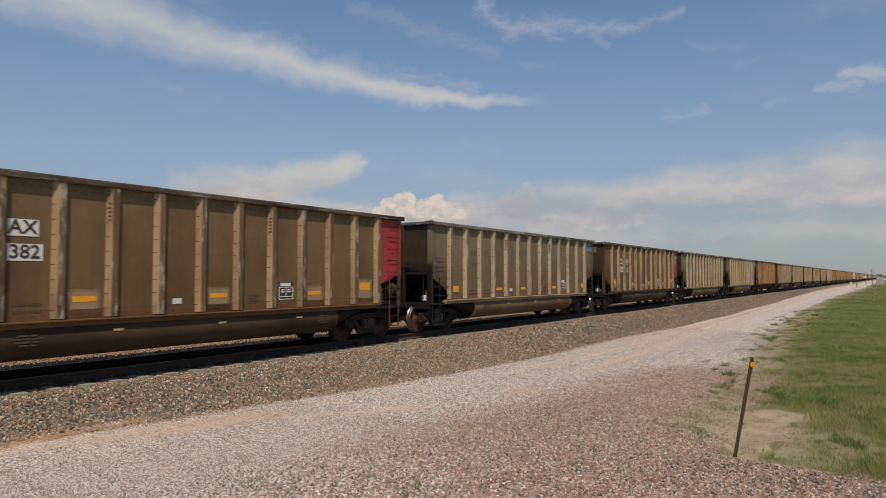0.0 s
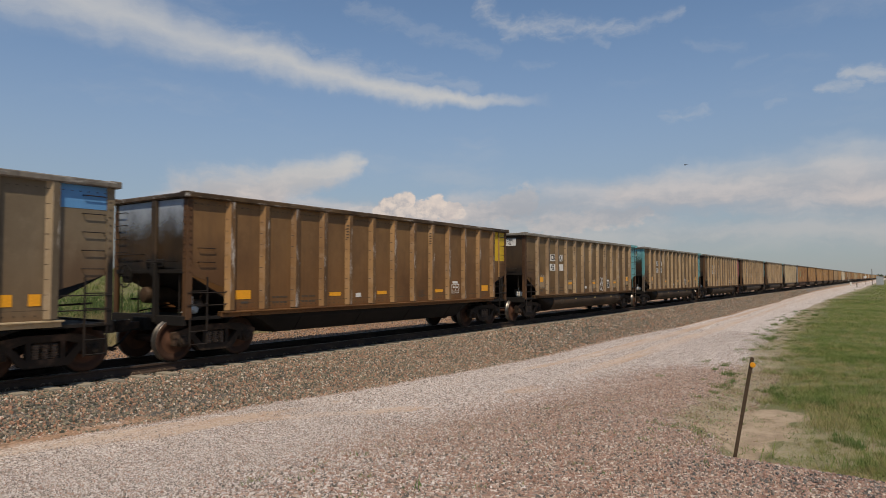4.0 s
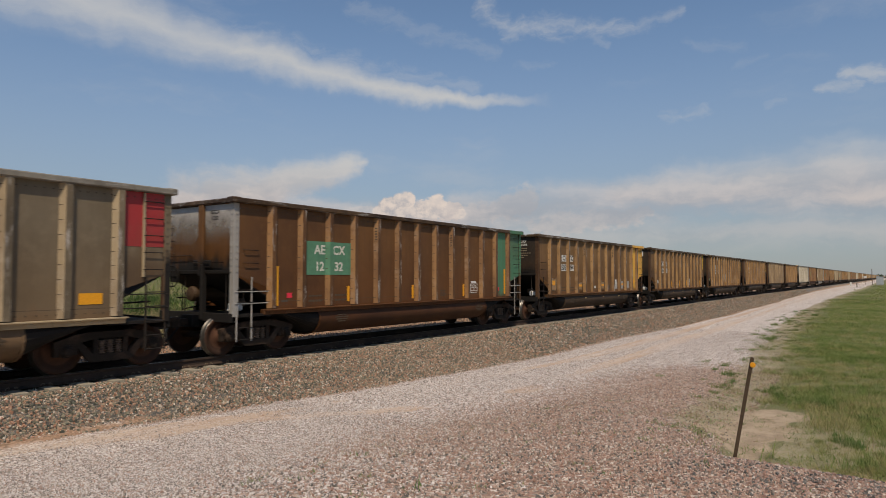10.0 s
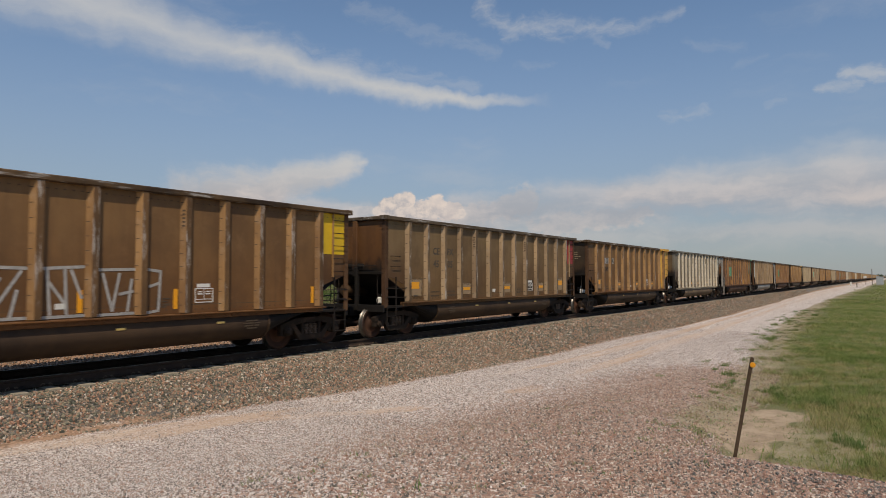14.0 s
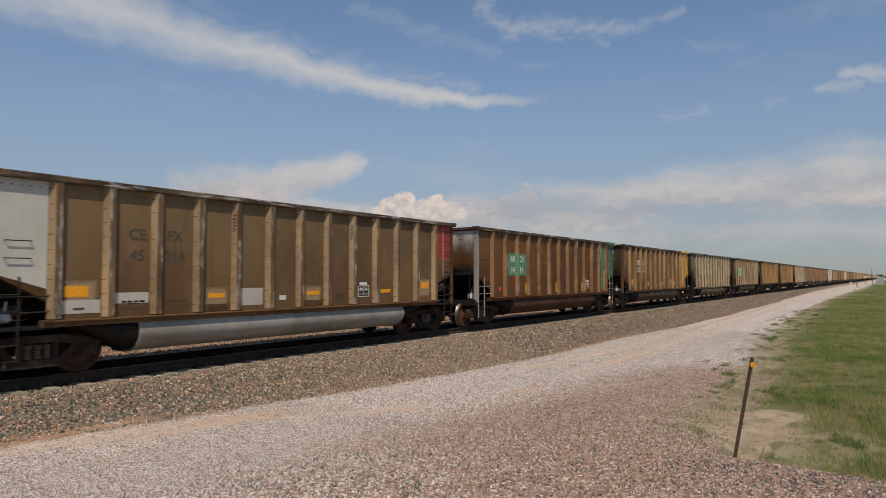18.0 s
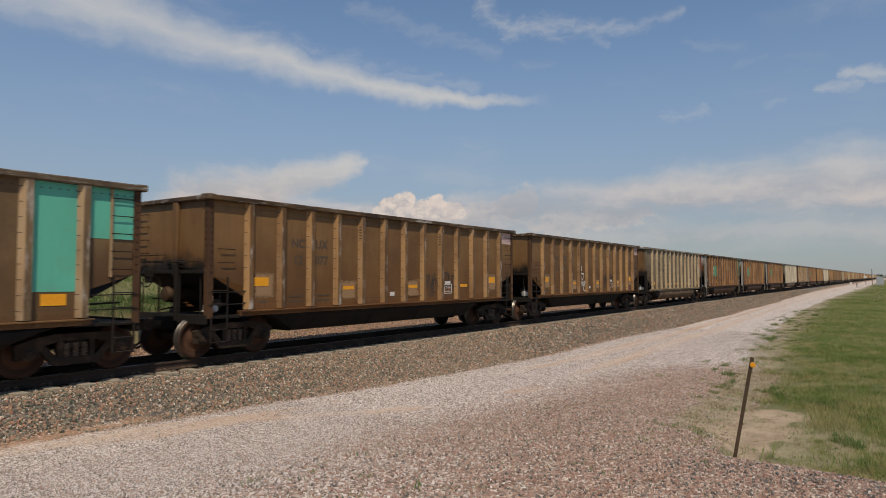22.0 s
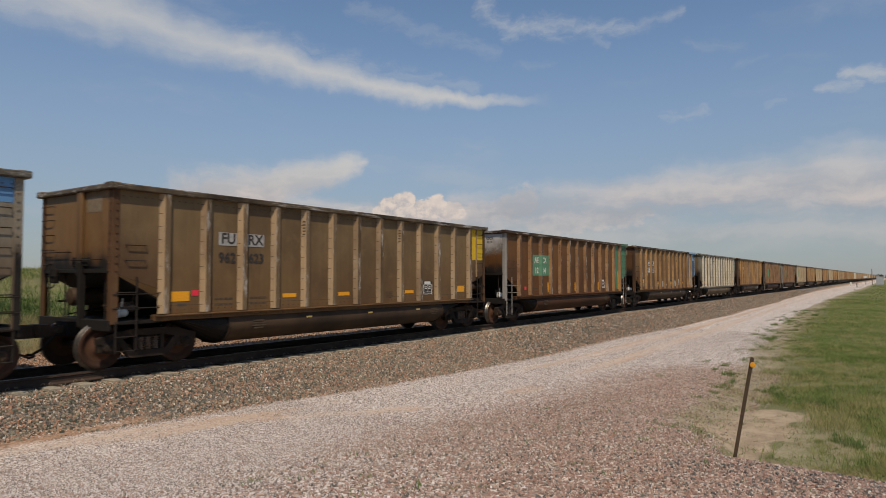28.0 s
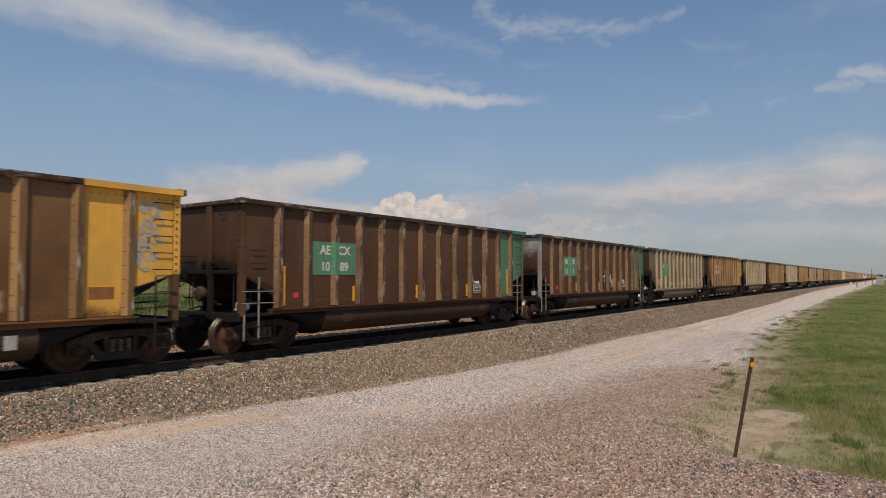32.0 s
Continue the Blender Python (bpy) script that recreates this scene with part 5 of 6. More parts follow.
def tall_strokes(bm):
    stroke(bm, [(-0.22, -0.55), (-0.16, 0.32)], 0.055)
    stroke(bm, [(-0.30, 0.02), (0.24, 0.10)], 0.055)
    stroke(bm, [(0.10, -0.22), (0.22, 0.45)], 0.055)


def peak_strokes(bm):
    stroke(bm, [(-0.30, -0.10), (-0.24, 0.32), (-0.14, 0.06), (-0.04, 0.30), (0.0, -0.12)], 0.055)
    stroke(bm, [(0.04, -0.42), (0.10, -0.02), (0.24, -0.42), (0.28, 0.04)], 0.055)


def load_lines(bm):
    for z in (-0.07, 0.07):
        for x, w in ((-0.20, 0.10), (-0.075, 0.11), (0.06, 0.10), (0.19, 0.12)):
            box(bm, x - w / 2, x + w / 2, -0.004, 0.0, z - 0.022, z + 0.022)


def small_print(bm):
    for z, w in ((0.09, 0.20), (0.03, 0.17), (-0.03, 0.21), (-0.09, 0.15)):
        box(bm, -0.16, -0.16 + w * 0.6, -0.004, 0.0, z - 0.014, z + 0.014)
        box(bm, -0.13 + w * 0.6, -0.13 + w * 1.5, -0.004, 0.0, z - 0.014, z + 0.014)


def corner_post_b(bm):
    prism(bm, [(HALF - 0.13, FACE + 0.022), (HALF + 0.022, FACE + 0.022), (HALF + 0.022, FACE - 0.12), (HALF - 0.02, FACE - 0.12), (HALF - 0.02, FACE), (HALF - 0.13, FACE)], 1.02, 3.775, "z")
    for k in range(11):
        z = 2.12 + 0.155 * k
        box(bm, HALF - 0.09, HALF - 0.05, FACE + 0.020, FACE + 0.040, z - 0.02, z + 0.02)
        box(bm, HALF + 0.020, HALF + 0.040, FACE - 0.09, FACE - 0.05, z - 0.02, z + 0.02)


def mark_rib(bm):
    prism(bm, [(-0.140, -FACE + 0.001), (-0.057, -1.607), (0.078, -1.607), (0.112, -FACE + 0.001)], 2.04, 2.96, "z")


def end_plate(bm):
    box(bm, -HALF - 0.004, -HALF, -1.05, -0.45, 3.34, 3.66)


def end_lines(bm):
    for z, y0, y1 in ((3.28, -0.95, -0.58), (3.17, -0.94, -0.62), (3.06, -1.12, -0.40), (2.96, -0.98, -0.45), (2.86, -0.78, -0.36)):
        y = y0
        while y < y1:
            box(bm, -HALF - 0.005, -HALF, y, min(y + 0.085, y1), z - 0.018, z + 0.018)
            y += 0.11


def bay_rail(bm):
    box(bm, 6.19, HALF + 0.022, -1.626, -FACE, 3.772, 3.899)


def bay_rail_long(bm):
    box(bm, 5.18, HALF + 0.022, -1.626, -FACE, 3.772, 3.899)


def corner_coat(bm):
    box(bm, HALF - 0.134, HALF + 0.026, -FACE - 0.026, -FACE - 0.022, 2.04, 3.77)


def white_end(bm):
    box(bm, -HALF - 0.004, -HALF, -1.40, 1.40, 2.35, 3.76)


def peeled(bm):
    prism(bm, [(6.30, 2.85), (HALF - 0.14, 2.95), (HALF - 0.14, 3.72), (6.30, 3.72)], -FACE - 0.008, -FACE - 0.006)


def peeled_all(bm):
    prism(bm, [(6.28, 1.80), (HALF - 0.12, 2.06), (HALF - 0.12, 3.80), (6.28, 3.80)], -FACE - 0.010, -FACE - 0.008)


def first_bay(bm):
    prism(bm, [(-HALF + 0.135, 2.03), (-6.31, 1.76), (-6.31, 3.77), (-HALF + 0.135, 3.77)], -FACE - 0.005, -FACE - 0.001)


# ---- the far cars, which never come near: fewer pieces ----
def far_body(bm):
    side_sheet(bm)
    box(bm, -HALF, -HALF + 0.02, -FACE, FACE, 2.06, 3.79)
    box(bm, HALF - 0.02, HALF, -FACE, FACE, 2.06, 3.79)
    box(bm, -HALF, HALF, FACE - 0.02, FACE, 1.15, 3.79)


def far_rim(bm):
    box(bm, -HALF - 0.1, HALF + 0.1, -1.605, -FACE + 0.03, 3.775, 3.895)
    box(bm, -HALF - 0.1, HALF + 0.1, FACE - 0.03, 1.605, 3.775, 3.895)
    for s in (-1, 1):
        box(bm, s * HALF - 0.1, s * HALF + 0.1, -1.40, 1.40, 3.78, 3.89)


def far_truck(bm):
    side_frame(bm)
    for wx in (-0.89, 0.89):
        for s in (-1, 1):
            before = len(bm.verts)
            turned(bm, [(0.483, s * 0.72), (0.483, s * 0.83)], 14)
            bm.verts.ensure_lookup_table()
            bmesh.ops.translate(bm, verts=bm.verts[before:], vec=(wx, 0, 0.518))
    bolster(bm)


def far_rib(bm):
    prism(bm, [(-0.136, -FACE + 0.002), (-0.054, -1.603), (0.074, -1.603), (0.108, -FACE + 0.002)], 1.19, 3.775, "z")


def far_frame(bm):
    box(bm, -7.9, 7.9, -0.24, 0.24, 0.76, 1.04)
    box(bm, -HALF, HALF, -1.46, 1.46, 1.0, 1.06)


def far_car(body, panel, ribs_too):
    car = new("coal_car")
    part("body", "far_body", far_body, ("sheet_" + body, "weld_dark"), car)
    part("top_rail", "far_rim", far_rim, "rim_" + body, car)
    part("belly", "belly_round", belly_round, "belly_dust", car)
    part("underframe", "far_frame", far_frame, "underframe", car)
    if ribs_too:
        for x in RIBS:
            part("rib", "far_rib", far_rib, "rib_" + body, car, at=pose(x, 0, 0))
    else:
        part("ribs", "far_ribs", lambda bm: [prism(bm, [(x - 0.136, -FACE + 0.002), (x - 0.054, -1.603), (x + 0.074, -1.603), (x + 0.108, -FACE + 0.002)], 1.19, 3.775, "z") for x in RIBS], "rib_" + body, car)
    for x in (-6.26, 6.26):
        part("truck", "far_truck", far_truck, "truck_iron", car, at=pose(x, 0, 0))
    if panel:
        part("painted_bay", "bay_full", painted_bay(1.2, 3.77), "paint_" + panel, car)
    return car


# livery, end colour, its extent, kind of marks, the marks, extras
CARS_NEAR = [
    ("taupe", "red", "full", "plates", ("WF", "AX", "54", "382"), ()),
    ("grey", "blue", "top", "dark", ("WF", "AX", "94", ""), ()),
    ("taupe", "red", "full", "plates", ("WF", "AX", "54", "450"), ("peeled",)),
    ("grey", "blue", "top", "dark", ("WF", "AX", "94", "118"), ()),
    ("grey", "blue", "top", "dark", ("WF", "AX", "94", "133"), ()),
    ("brown", "lemon", "half", "", (), ("blueend", "flat")),
    ("taupe", "teal", "full", "plates", ("CR", "IX", "42", ""), ("loops",)),
    ("taupe", "teal", "full", "plates", ("CR", "IX", "42", "209"), ("tealend",)),
    ("taupe", "pink", "full", "plates", ("CR", "IX", "40", "761"), ()),
    ("taupe", "teal", "full", "plates", ("CR", "IX", "42", "199"), ()),
    ("taupe", "teal", "full", "plates", ("CR", "IX", "42", "068"), ()),
    ("grey", "red", "half", "dark", ("BN", "BX", "120", "352"), ()),
    ("rust", "green", "two", "green", ("AE", "CX", "12", "32"), ("whiteend",)),
    ("brown", "yellow", "two", "plates", ("CI", "TX", "505", "094"), ("lowpatch",)),
    ("brown", "lemon", "half", "plates", ("CI", "TX", "506", "821"), ("upright",)),
    ("brown", "lemon", "half", "plates", ("CI", "TX", "506", "816"), ("upright", "patches")),
    ("brown", "lemon", "half", "plates", ("CI", "TX", "506", "855"), ("upright", "tag")),
    ("taupe", "red", "half", "dark", ("CE", "FX", "45", "05"), ()),
    ("brown", "yellow", "two", "greyplates", ("CI", "TX", "505", ""), ()),
    ("silver", "aqua", "half", "", (), ()),
    ("rust", "green", "two", "green", ("AE", "CX", "15", "04"), ("whiteend", "scribble")),
    ("taupe", "red", "half", "dark", ("CE", "FX", "45", "214"), ("greybay", "silverbelly", "lowgrey")),
    ("rust", "green", "two", "green", ("AE", "CX", "14", "31"), ("whiteend",)),
    ("brown", "yellow", "two", "plates", ("CI", "TX", "505", "693"), ()),
    ("grey", "red", "full", "plates", ("WF", "AX", "94", "348"), ("peeledall",)),
    ("taupe", "mint", "mint", "mint", ("AE", "CX", "16", "25"), ("initials",)),
    ("brown", "blush", "top", "dark", ("NC", "UX", "12", "077"), ("flat", "darktag")),
    ("brown", "blush", "top", "dark", ("NC", "UX", "12", "151"), ("flat", "heart", "darktag")),
    ("grey", "red", "half", "dark", ("BN", "BX", "120", "248"), ()),
    ("rust", "green", "two", "green", ("AE", "CX", "15", "29"), ("whiteend",)),
    ("rust", "green", "two", "green", ("AE", "CX", "14", "10"), ("whiteend",)),
    ("rust", "green", "two", "green", ("AE", "CX", "", ""), ("whiteend",)),
    ("silver", "blue", "top", "dark", ("", "X", "", ""), ()),
    ("taupe", "lemon", "half", "greyplates", ("FU", "RX", "962", "623"), ()),
    ("rust", "green", "two", "green", ("AE", "CX", "12", "14"), ("whiteend",)),
    ("brown", "skyblue", "two", "plates", ("CE", "FX", "43", "958"), ("midpatch", "bluelow")),
    ("silver", "aqua", "half", "dark", ("WF", "AX", "60", "09"), ()),
    ("brown", "yellow", "two", "plates", ("CI", "TX", "505", "256"), ("paintout", "scrawlbay")),
    ("maroon", "green", "two", "green", ("AE", "CX", "10", "89"), ()),
    ("maroon", "green", "two", "green", ("AE", "CX", "13", "11"), ("whiteend", "scribble")),
    ("grey", "", "", "green", ("AE", "CX", "", ""), ()),
    ("brown", "yellow", "two", "plates", ("", "", "", ""), ()),
    ("grey", "", "", "", (), ()),
    ("brown", "", "", "", (), ()),
]
LABELS = {"taupe": "dusty grey-brown steel coal gondola on rails", "brown": "dirty brown steel coal gondola on rails", "rust": "rusty orange-brown coal gondola on rails",
          "maroon": "dark red-brown coal gondola on rails", "grey": "dusty tan-grey coal gondola on rails", "silver": "pale silver aluminium coal gondola on rails"}
for spec in CARS_NEAR:
    car = coal_car(spec)
    CARS.append(car)
    label = LABELS[spec[0]] + (" with %s end panel" % {"skyblue": "light blue"}.get(spec[1], spec[1]) if spec[1] else "")
    tagged(car, label, "coal car", "cars of the coal train")
rnd = random.Random(5)
FAR = 78
for k in range(FAR):
    body = rnd.choice(["brown", "brown", "taupe", "taupe", "grey", "rust", "silver", "maroon"])
    panel = {"rust": "green", "maroon": "green"}.get(body, rnd.choice(["", "", "yellow", ""]))
    car = far_car(body, panel, k < 12)
    CARS.append(car)
    tagged(car, LABELS[body], "coal car", "cars of the coal train")

def far_engine():
    """A six-axle freight locomotive, far off at the tail of the train."""
    car = new("locomotive")
    part("hood", "loco_hood", lambda bm: box(bm, -7.4, 6.6, -1.0, 1.0, 1.5, 4.5, 0.12), "paint_loco", car, "orange-red hood")
    part("cab", "loco_cab", lambda bm: box(bm, -9.2, -7.3, -1.5, 1.5, 1.5, 4.65, 0.15), "paint_loco", car, "orange-red cab")
    part("nose", "loco_nose", lambda bm: box(bm, -10.6, -9.15, -0.95, 0.95, 1.5, 3.2, 0.15), "paint_loco", car, "orange-red nose")
    part("radiator", "loco_radiator", lambda bm: box(bm, 3.6, 6.9, -1.5, 1.5, 3.3, 4.6, 0.08), "letter_dark", car, "dark radiator housing")
    part("deck", "loco_deck", lambda bm: box(bm, -10.9, 7.4, -1.5, 1.5, 1.3, 1.52, 0.02), "letter_dark", car)
    part("fuel_tank", "loco_tank", lambda bm: box(bm, -3.2, 2.6, -1.4, 1.4, 0.35, 1.3, 0.2), "underframe", car)
    for x in (-6.6, 4.6):
        part("truck", "far_truck", far_truck, "truck_iron", car, at=pose(x, 0, 0))
    return tagged(car, "orange-red freight locomotive at the train's tail", "locomotive", "engines of the coal train")


plain("paint_loco", (0.50, 0.085, 0.022), 0.45, 0.0, 0.2, 3)
for k in range(2):
    CARS.append(far_engine())

# ---- the track ----
RAIL_TOP = 0.035
RAIL_PROFILE = [(-0.076, -0.186), (0.076, -0.186), (0.076, -0.172), (0.02, -0.155), (0.009, -0.14), (0.009, -0.055), (0.036, -0.04), (0.036, -0.004), (0.03, 0.0),
                (-0.03, 0.0), (-0.036, -0.004), (-0.036, -0.04), (-0.009, -0.055), (-0.009, -0.14), (-0.02, -0.155), (-0.076, -0.172)]
track = tagged(new("railway_track"), "single railway track of rusty rails on concrete ties", "railway track", kind="structure")
for s in (-1, 1):
    yy = TRACK + s * 0.7555
    part("rail", "rail_%d" % s, lambda bm: prism(bm, [(yy + u, v + RAIL_TOP) for u, v in RAIL_PROFILE], -40.0, 2200.0, "x"), "rail_rust", track)
    part("rail_head", "rail_head_%d" % s, lambda bm: box(bm, -40, 2200, yy - 0.026, yy + 0.026, RAIL_TOP, RAIL_TOP + 0.002), "rail_head", track)


def tie(bm):
    prism(bm, [(-0.14, -0.37), (0.14, -0.37), (0.12, -0.158), (-0.12, -0.158)], -1.30, 1.30)


def rail_clip(bm):
    """Two sprung steel clips that hold the rail on its tie."""
    for sx in (-0.075, 0.075):
        pts = [(sx + 0.035 * math.cos(a) * (1 if sx > 0 else -1), -0.885 + 0.02 * math.sin(a), -0.142 + 0.045 * a / 3.6 + 0.028 * math.sin(a)) for a in np.linspace(0.0, 4.4, 7)]
        wire(bm, pts, 0.009, 5)


for k in range(180):
    one = part("tie", "tie", tie, "tie_concrete", track, at=pose(-6.08 + 0.61 * k, TRACK, 0))
    if 14 < k < 56:
        part("rail_clip", "rail_clip", rail_clip, "clip_steel", one, "rusty sprung rail clips")
# ---- things beside the line ----
def marker_post():
    top = new("marker_post")
    top.matrix_basis = pose(8.85, 1.70, float(ground_z(8.85, 1.70)) - 0.02)
    lean = pose(0, 0, 0, 0, 0, -78) @ pose(0, 0, 0, 0, 10.0, 0)
    def shaft(bm):
        prism(bm, [(-0.021, -0.010), (0.021, -0.010), (0.021, 0.010), (0.009, 0.010), (0.006, 0.028), (-0.006, 0.028), (-0.009, 0.010), (-0.021, 0.010)], -0.10, 1.41, "z")
    part("shaft", "post_shaft", shaft, "post_steel", top, "rusty brown steel shaft", lean)
    part("reflector", "post_disc", lambda bm: turned(bm, [(0.028, -0.030), (0.033, -0.026), (0.033, -0.012), (0.028, -0.0105)], 20), "reflector_orange", top, "round orange reflector", lean @ pose(0.018, 0, 1.32))
    tagged(top, "leaning rusty steel marker post with round orange reflector", "marker post")


marker_post()


def far_things():
    cab = new("signal_cabinet")
    cab.matrix_basis = pose(262, 3.4, float(ground_z(262, 3.4)))
    part("housing", "cab_box", lambda bm: box(bm, -1.1, 1.1, -1.0, 1.0, 0.15, 2.9, 0.05), "cabinet_metal", cab)
    part("roof", "cab_roof", lambda bm: box(bm, -1.25, 1.25, -1.15, 1.15, 2.9, 3.0, 0.03), "cabinet_metal", cab)
    part("footing", "cab_foot", lambda bm: box(bm, -1.1, 1.1, -1.0, 1.0, -0.3, 0.15), "tie_concrete", cab)
    part("door", "cab_door", lambda bm: box(bm, -1.14, -1.1, -0.45, 0.45, 0.3, 2.6, 0.01), "cabinet_metal", cab)
    tagged(cab, "silver metal signal cabinet beside the line", "cabinet")
    pole = new("wooden_pole")
    pole.matrix_basis = pose(262, 5.6, float(ground_z(262, 5.6)))
    part("shaft", "pole_shaft", lambda bm: turned(bm, [(0.13, -0.2), (0.12, 3.0), (0.10, 5.25)], 10, "z"), "pole_wood", pole)
    part("cap", "pole_cap", lambda bm: turned(bm, [(0.14, 5.2), (0.14, 5.32), (0.05, 5.4)], 10, "z"), "pole_wood", pole)
    tagged(pole, "short dark wooden pole beside the line", "pole")
    mark = new("white_marker")
    mark.matrix_basis = pose(232, 10.4, float(ground_z(232, 10.4)))
    part("shaft", "mark_shaft", lambda bm: box(bm, -0.15, 0.15, -0.22, 0.22, -0.1, 1.3, 0.03), "reflector_white", mark)
    tagged(mark, "low white marker beside the track", "marker")
    sign = new("road_sign")
    sign.matrix_basis = pose(260, 7.5, float(ground_z(260, 7.5)))
    part("post", "sign_post", lambda bm: box(bm, -0.05, 0.05, -0.05, 0.05, -0.1, 2.4, 0.01), "pole_wood", sign)
    part("board", "sign_board", lambda bm: box(bm, -0.09, -0.05, -0.42, 0.42, 2.3, 3.0, 0.01), "reflector_white", sign, "blank white board")
    tagged(sign, "small white road sign on a wooden post", "sign")
    stake = new("wooden_stake")
    stake.matrix_basis = pose(200, 7.6, float(ground_z(200, 7.6)))
    part("shaft", "stake_shaft", lambda bm: turned(bm, [(0.09, -0.2), (0.09, 1.0), (0.06, 1.15)], 8, "z"), "pole_wood", stake)
    tagged(stake, "short weathered wooden stake beside the road", "stake")


far_things()


def heap(name, key_mat, label, category, make_unit, place, kind="stuff"):
    """Many small pieces of one stuff in one mesh; place gives centres, sizes and turns."""
    unit_v, unit_f = make_unit
    c, size, turn = place
    k, nv = len(c), len(unit_v)
    rng = np.random.default_rng(len(name) + k)
    ca, sa = np.cos(turn), np.sin(turn)
    stony = nv <= 8
    shape = unit_v[None] * (rng.uniform(0.6, 1.25, (k, nv, 1)) if stony else 1.0) * size[:, None, :]
    if stony:
        # stones lie tumbled, on any side
        q = rng.normal(0, 1, (k, 4))
        q /= np.linalg.norm(q, axis=1)[:, None]
        axis = np.broadcast_to(q[:, None, :3], shape.shape)
        twice = 2 * np.cross(axis, shape)
        shape = shape + q[:, None, 3:] * twice + np.cross(axis, twice)
    x = shape[..., 0] * ca[:, None] - shape[..., 1] * sa[:, None]
    y = shape[..., 0] * sa[:, None] + shape[..., 1] * ca[:, None]
    pts = np.stack([x, y, shape[..., 2]], -1) + c[:, None, :]
    faces = (unit_f[None] + (np.arange(k) * nv)[:, None, None]).reshape(-1, unit_f.shape[1])
    me = bpy.data.meshes.new(name)
    me.vertices.add(k * nv)
    me.vertices.foreach_set("co", pts.astype(np.float32).ravel())
    me.loops.add(faces.size)
    me.loops.foreach_set("vertex_index", faces.astype(np.int32).ravel())
    me.polygons.add(len(faces))
    w = unit_f.shape[1]
    me.polygons.foreach_set("loop_start", np.arange(len(faces)) * w)
    me.polygons.foreach_set("loop_total", np.full(len(faces), w))
    me.update()
    me.polygons.foreach_set("use_smooth", np.zeros(len(faces), bool))
    me.materials.append(MATS[key_mat])
    return tagged(new(name, me), label, category, kind=kind)


def chip():
    """A small crushed stone."""
    v = np.array([(1, 0, 0.1), (0.1, 0.9, 0), (-1, 0.1, -0.1), (0, -1, 0.1), (0.2, 0.1, 0.85), (-0.15, 0.1, -0.8)], float)
    f = np.array([(0, 1, 4), (1, 2, 4), (2, 3, 4), (3, 0, 4), (1, 0, 5), (2, 1, 5), (3, 2, 5), (0, 3, 5)])
    return v, f


def lump():
    """A blocky crushed stone."""
    v = np.array([(0.8, 0.7, -0.7), (-0.8, 0.8, -0.6), (-0.9, -0.7, -0.7), (0.7, -0.8, -0.8), (0.75, 0.5, 0.6), (-0.5, 0.75, 0.75), (-0.75, -0.45, 0.65), (0.45, -0.7, 0.85)], float)
    f = np.array([(4, 5, 7), (5, 6, 7), (0, 1, 4), (1, 5, 4), (1, 2, 5), (2, 6, 5), (2, 3, 6), (3, 7, 6), (3, 0, 7), (0, 4, 7), (0, 2, 1), (0, 3, 2)])
    return v, f


rng = np.random.default_rng(11)


def scatter(n, s0, s1, y0, y1, keep, lo, hi, lift=0.40, power=1.0):
    """Stones on the ground between s0 and s1, y0 and y1, where keep(s, y) is above a random number; denser near the camera."""
    s = s0 + (s1 - s0) * rng.random(n) ** power
    y = y0 + (y1 - y0) * rng.random(n)
    ok = rng.random(n) < keep(s, y)
    s, y = s[ok], y[ok]
    r = lo + (hi - lo) * rng.random(len(s)) ** 2.2
    size = r[:, None] * np.stack([rng.uniform(0.8, 1.25, len(s)), rng.uniform(0.65, 1.1, len(s)), rng.uniform(0.55, 0.95, len(s))], -1)
    c = np.stack([s, y, ground_z(s, y) + r * lift], -1)
    return c, size, rng.uniform(0, 6.28, len(s))


CHIP, LUMP = chip(), lump()


def on_ballast(s, y):
    on_tie = (np.abs((s + 6.08) % 0.61 - 0.0) < 0.15) | (np.abs((s + 6.08) % 0.61 - 0.61) < 0.15)
    return (y > toe(s) + 0.55 * rng.random(len(s)) ** 2 - 0.12) & ~((y > TRACK - 0.88) & (y < TRACK - 0.62)) & ~(on_tie & (y > TRACK - 1.36))


heap("ballast_stones", "stone_ballast", "mixed grey, tan and pink crushed ballast stones", "ballast", LUMP,
     scatter(92000, 2.2, 21.0, 9.8, 13.9, on_ballast, 0.014, 0.034))
heap("ballast_stones", "stone_ballast", "mixed grey, tan and pink crushed ballast stones", "ballast", CHIP,
     scatter(46000, 20.5, 130.0, 9.4, 13.7, on_ballast, 0.03, 0.062, power=1.5))
heap("far_ballast", "stone_red", "reddish crushed ballast stones behind the rails", "ballast", CHIP,
     scatter(26000, 2.0, 60.0, 16.6, 20.8, lambda s, y: np.ones(len(s)), 0.022, 0.052, power=1.4))


def grass_line(s):
    return np.interp(s, GRASS_S, GRASS_Y)


def on_pink(s, y):
    thin = 1 - 0.85 * np.clip(sandy(s, y), 0, 1) - 0.45 * np.exp(-((y - dry_line(s)) / 0.6) ** 2) * smooth(s, 10.0, 12.5)
    return pink_share(s, y) * thin * ((y > dry_line(s) - 0.6) | (s < 8.6)) * (1 - 0.9 * bare(s, y))


def on_road(s, y):
    return (y < toe(s) + 0.1) * (y > grass_line(s) + 0.4 * rng.random(len(s))) * (1 - pink_share(s, y)) * (1 - 0.92 * bare(s, y)) * (1 - 0.6 * np.exp(-((y - dry_line(s)) / 0.6) ** 2))


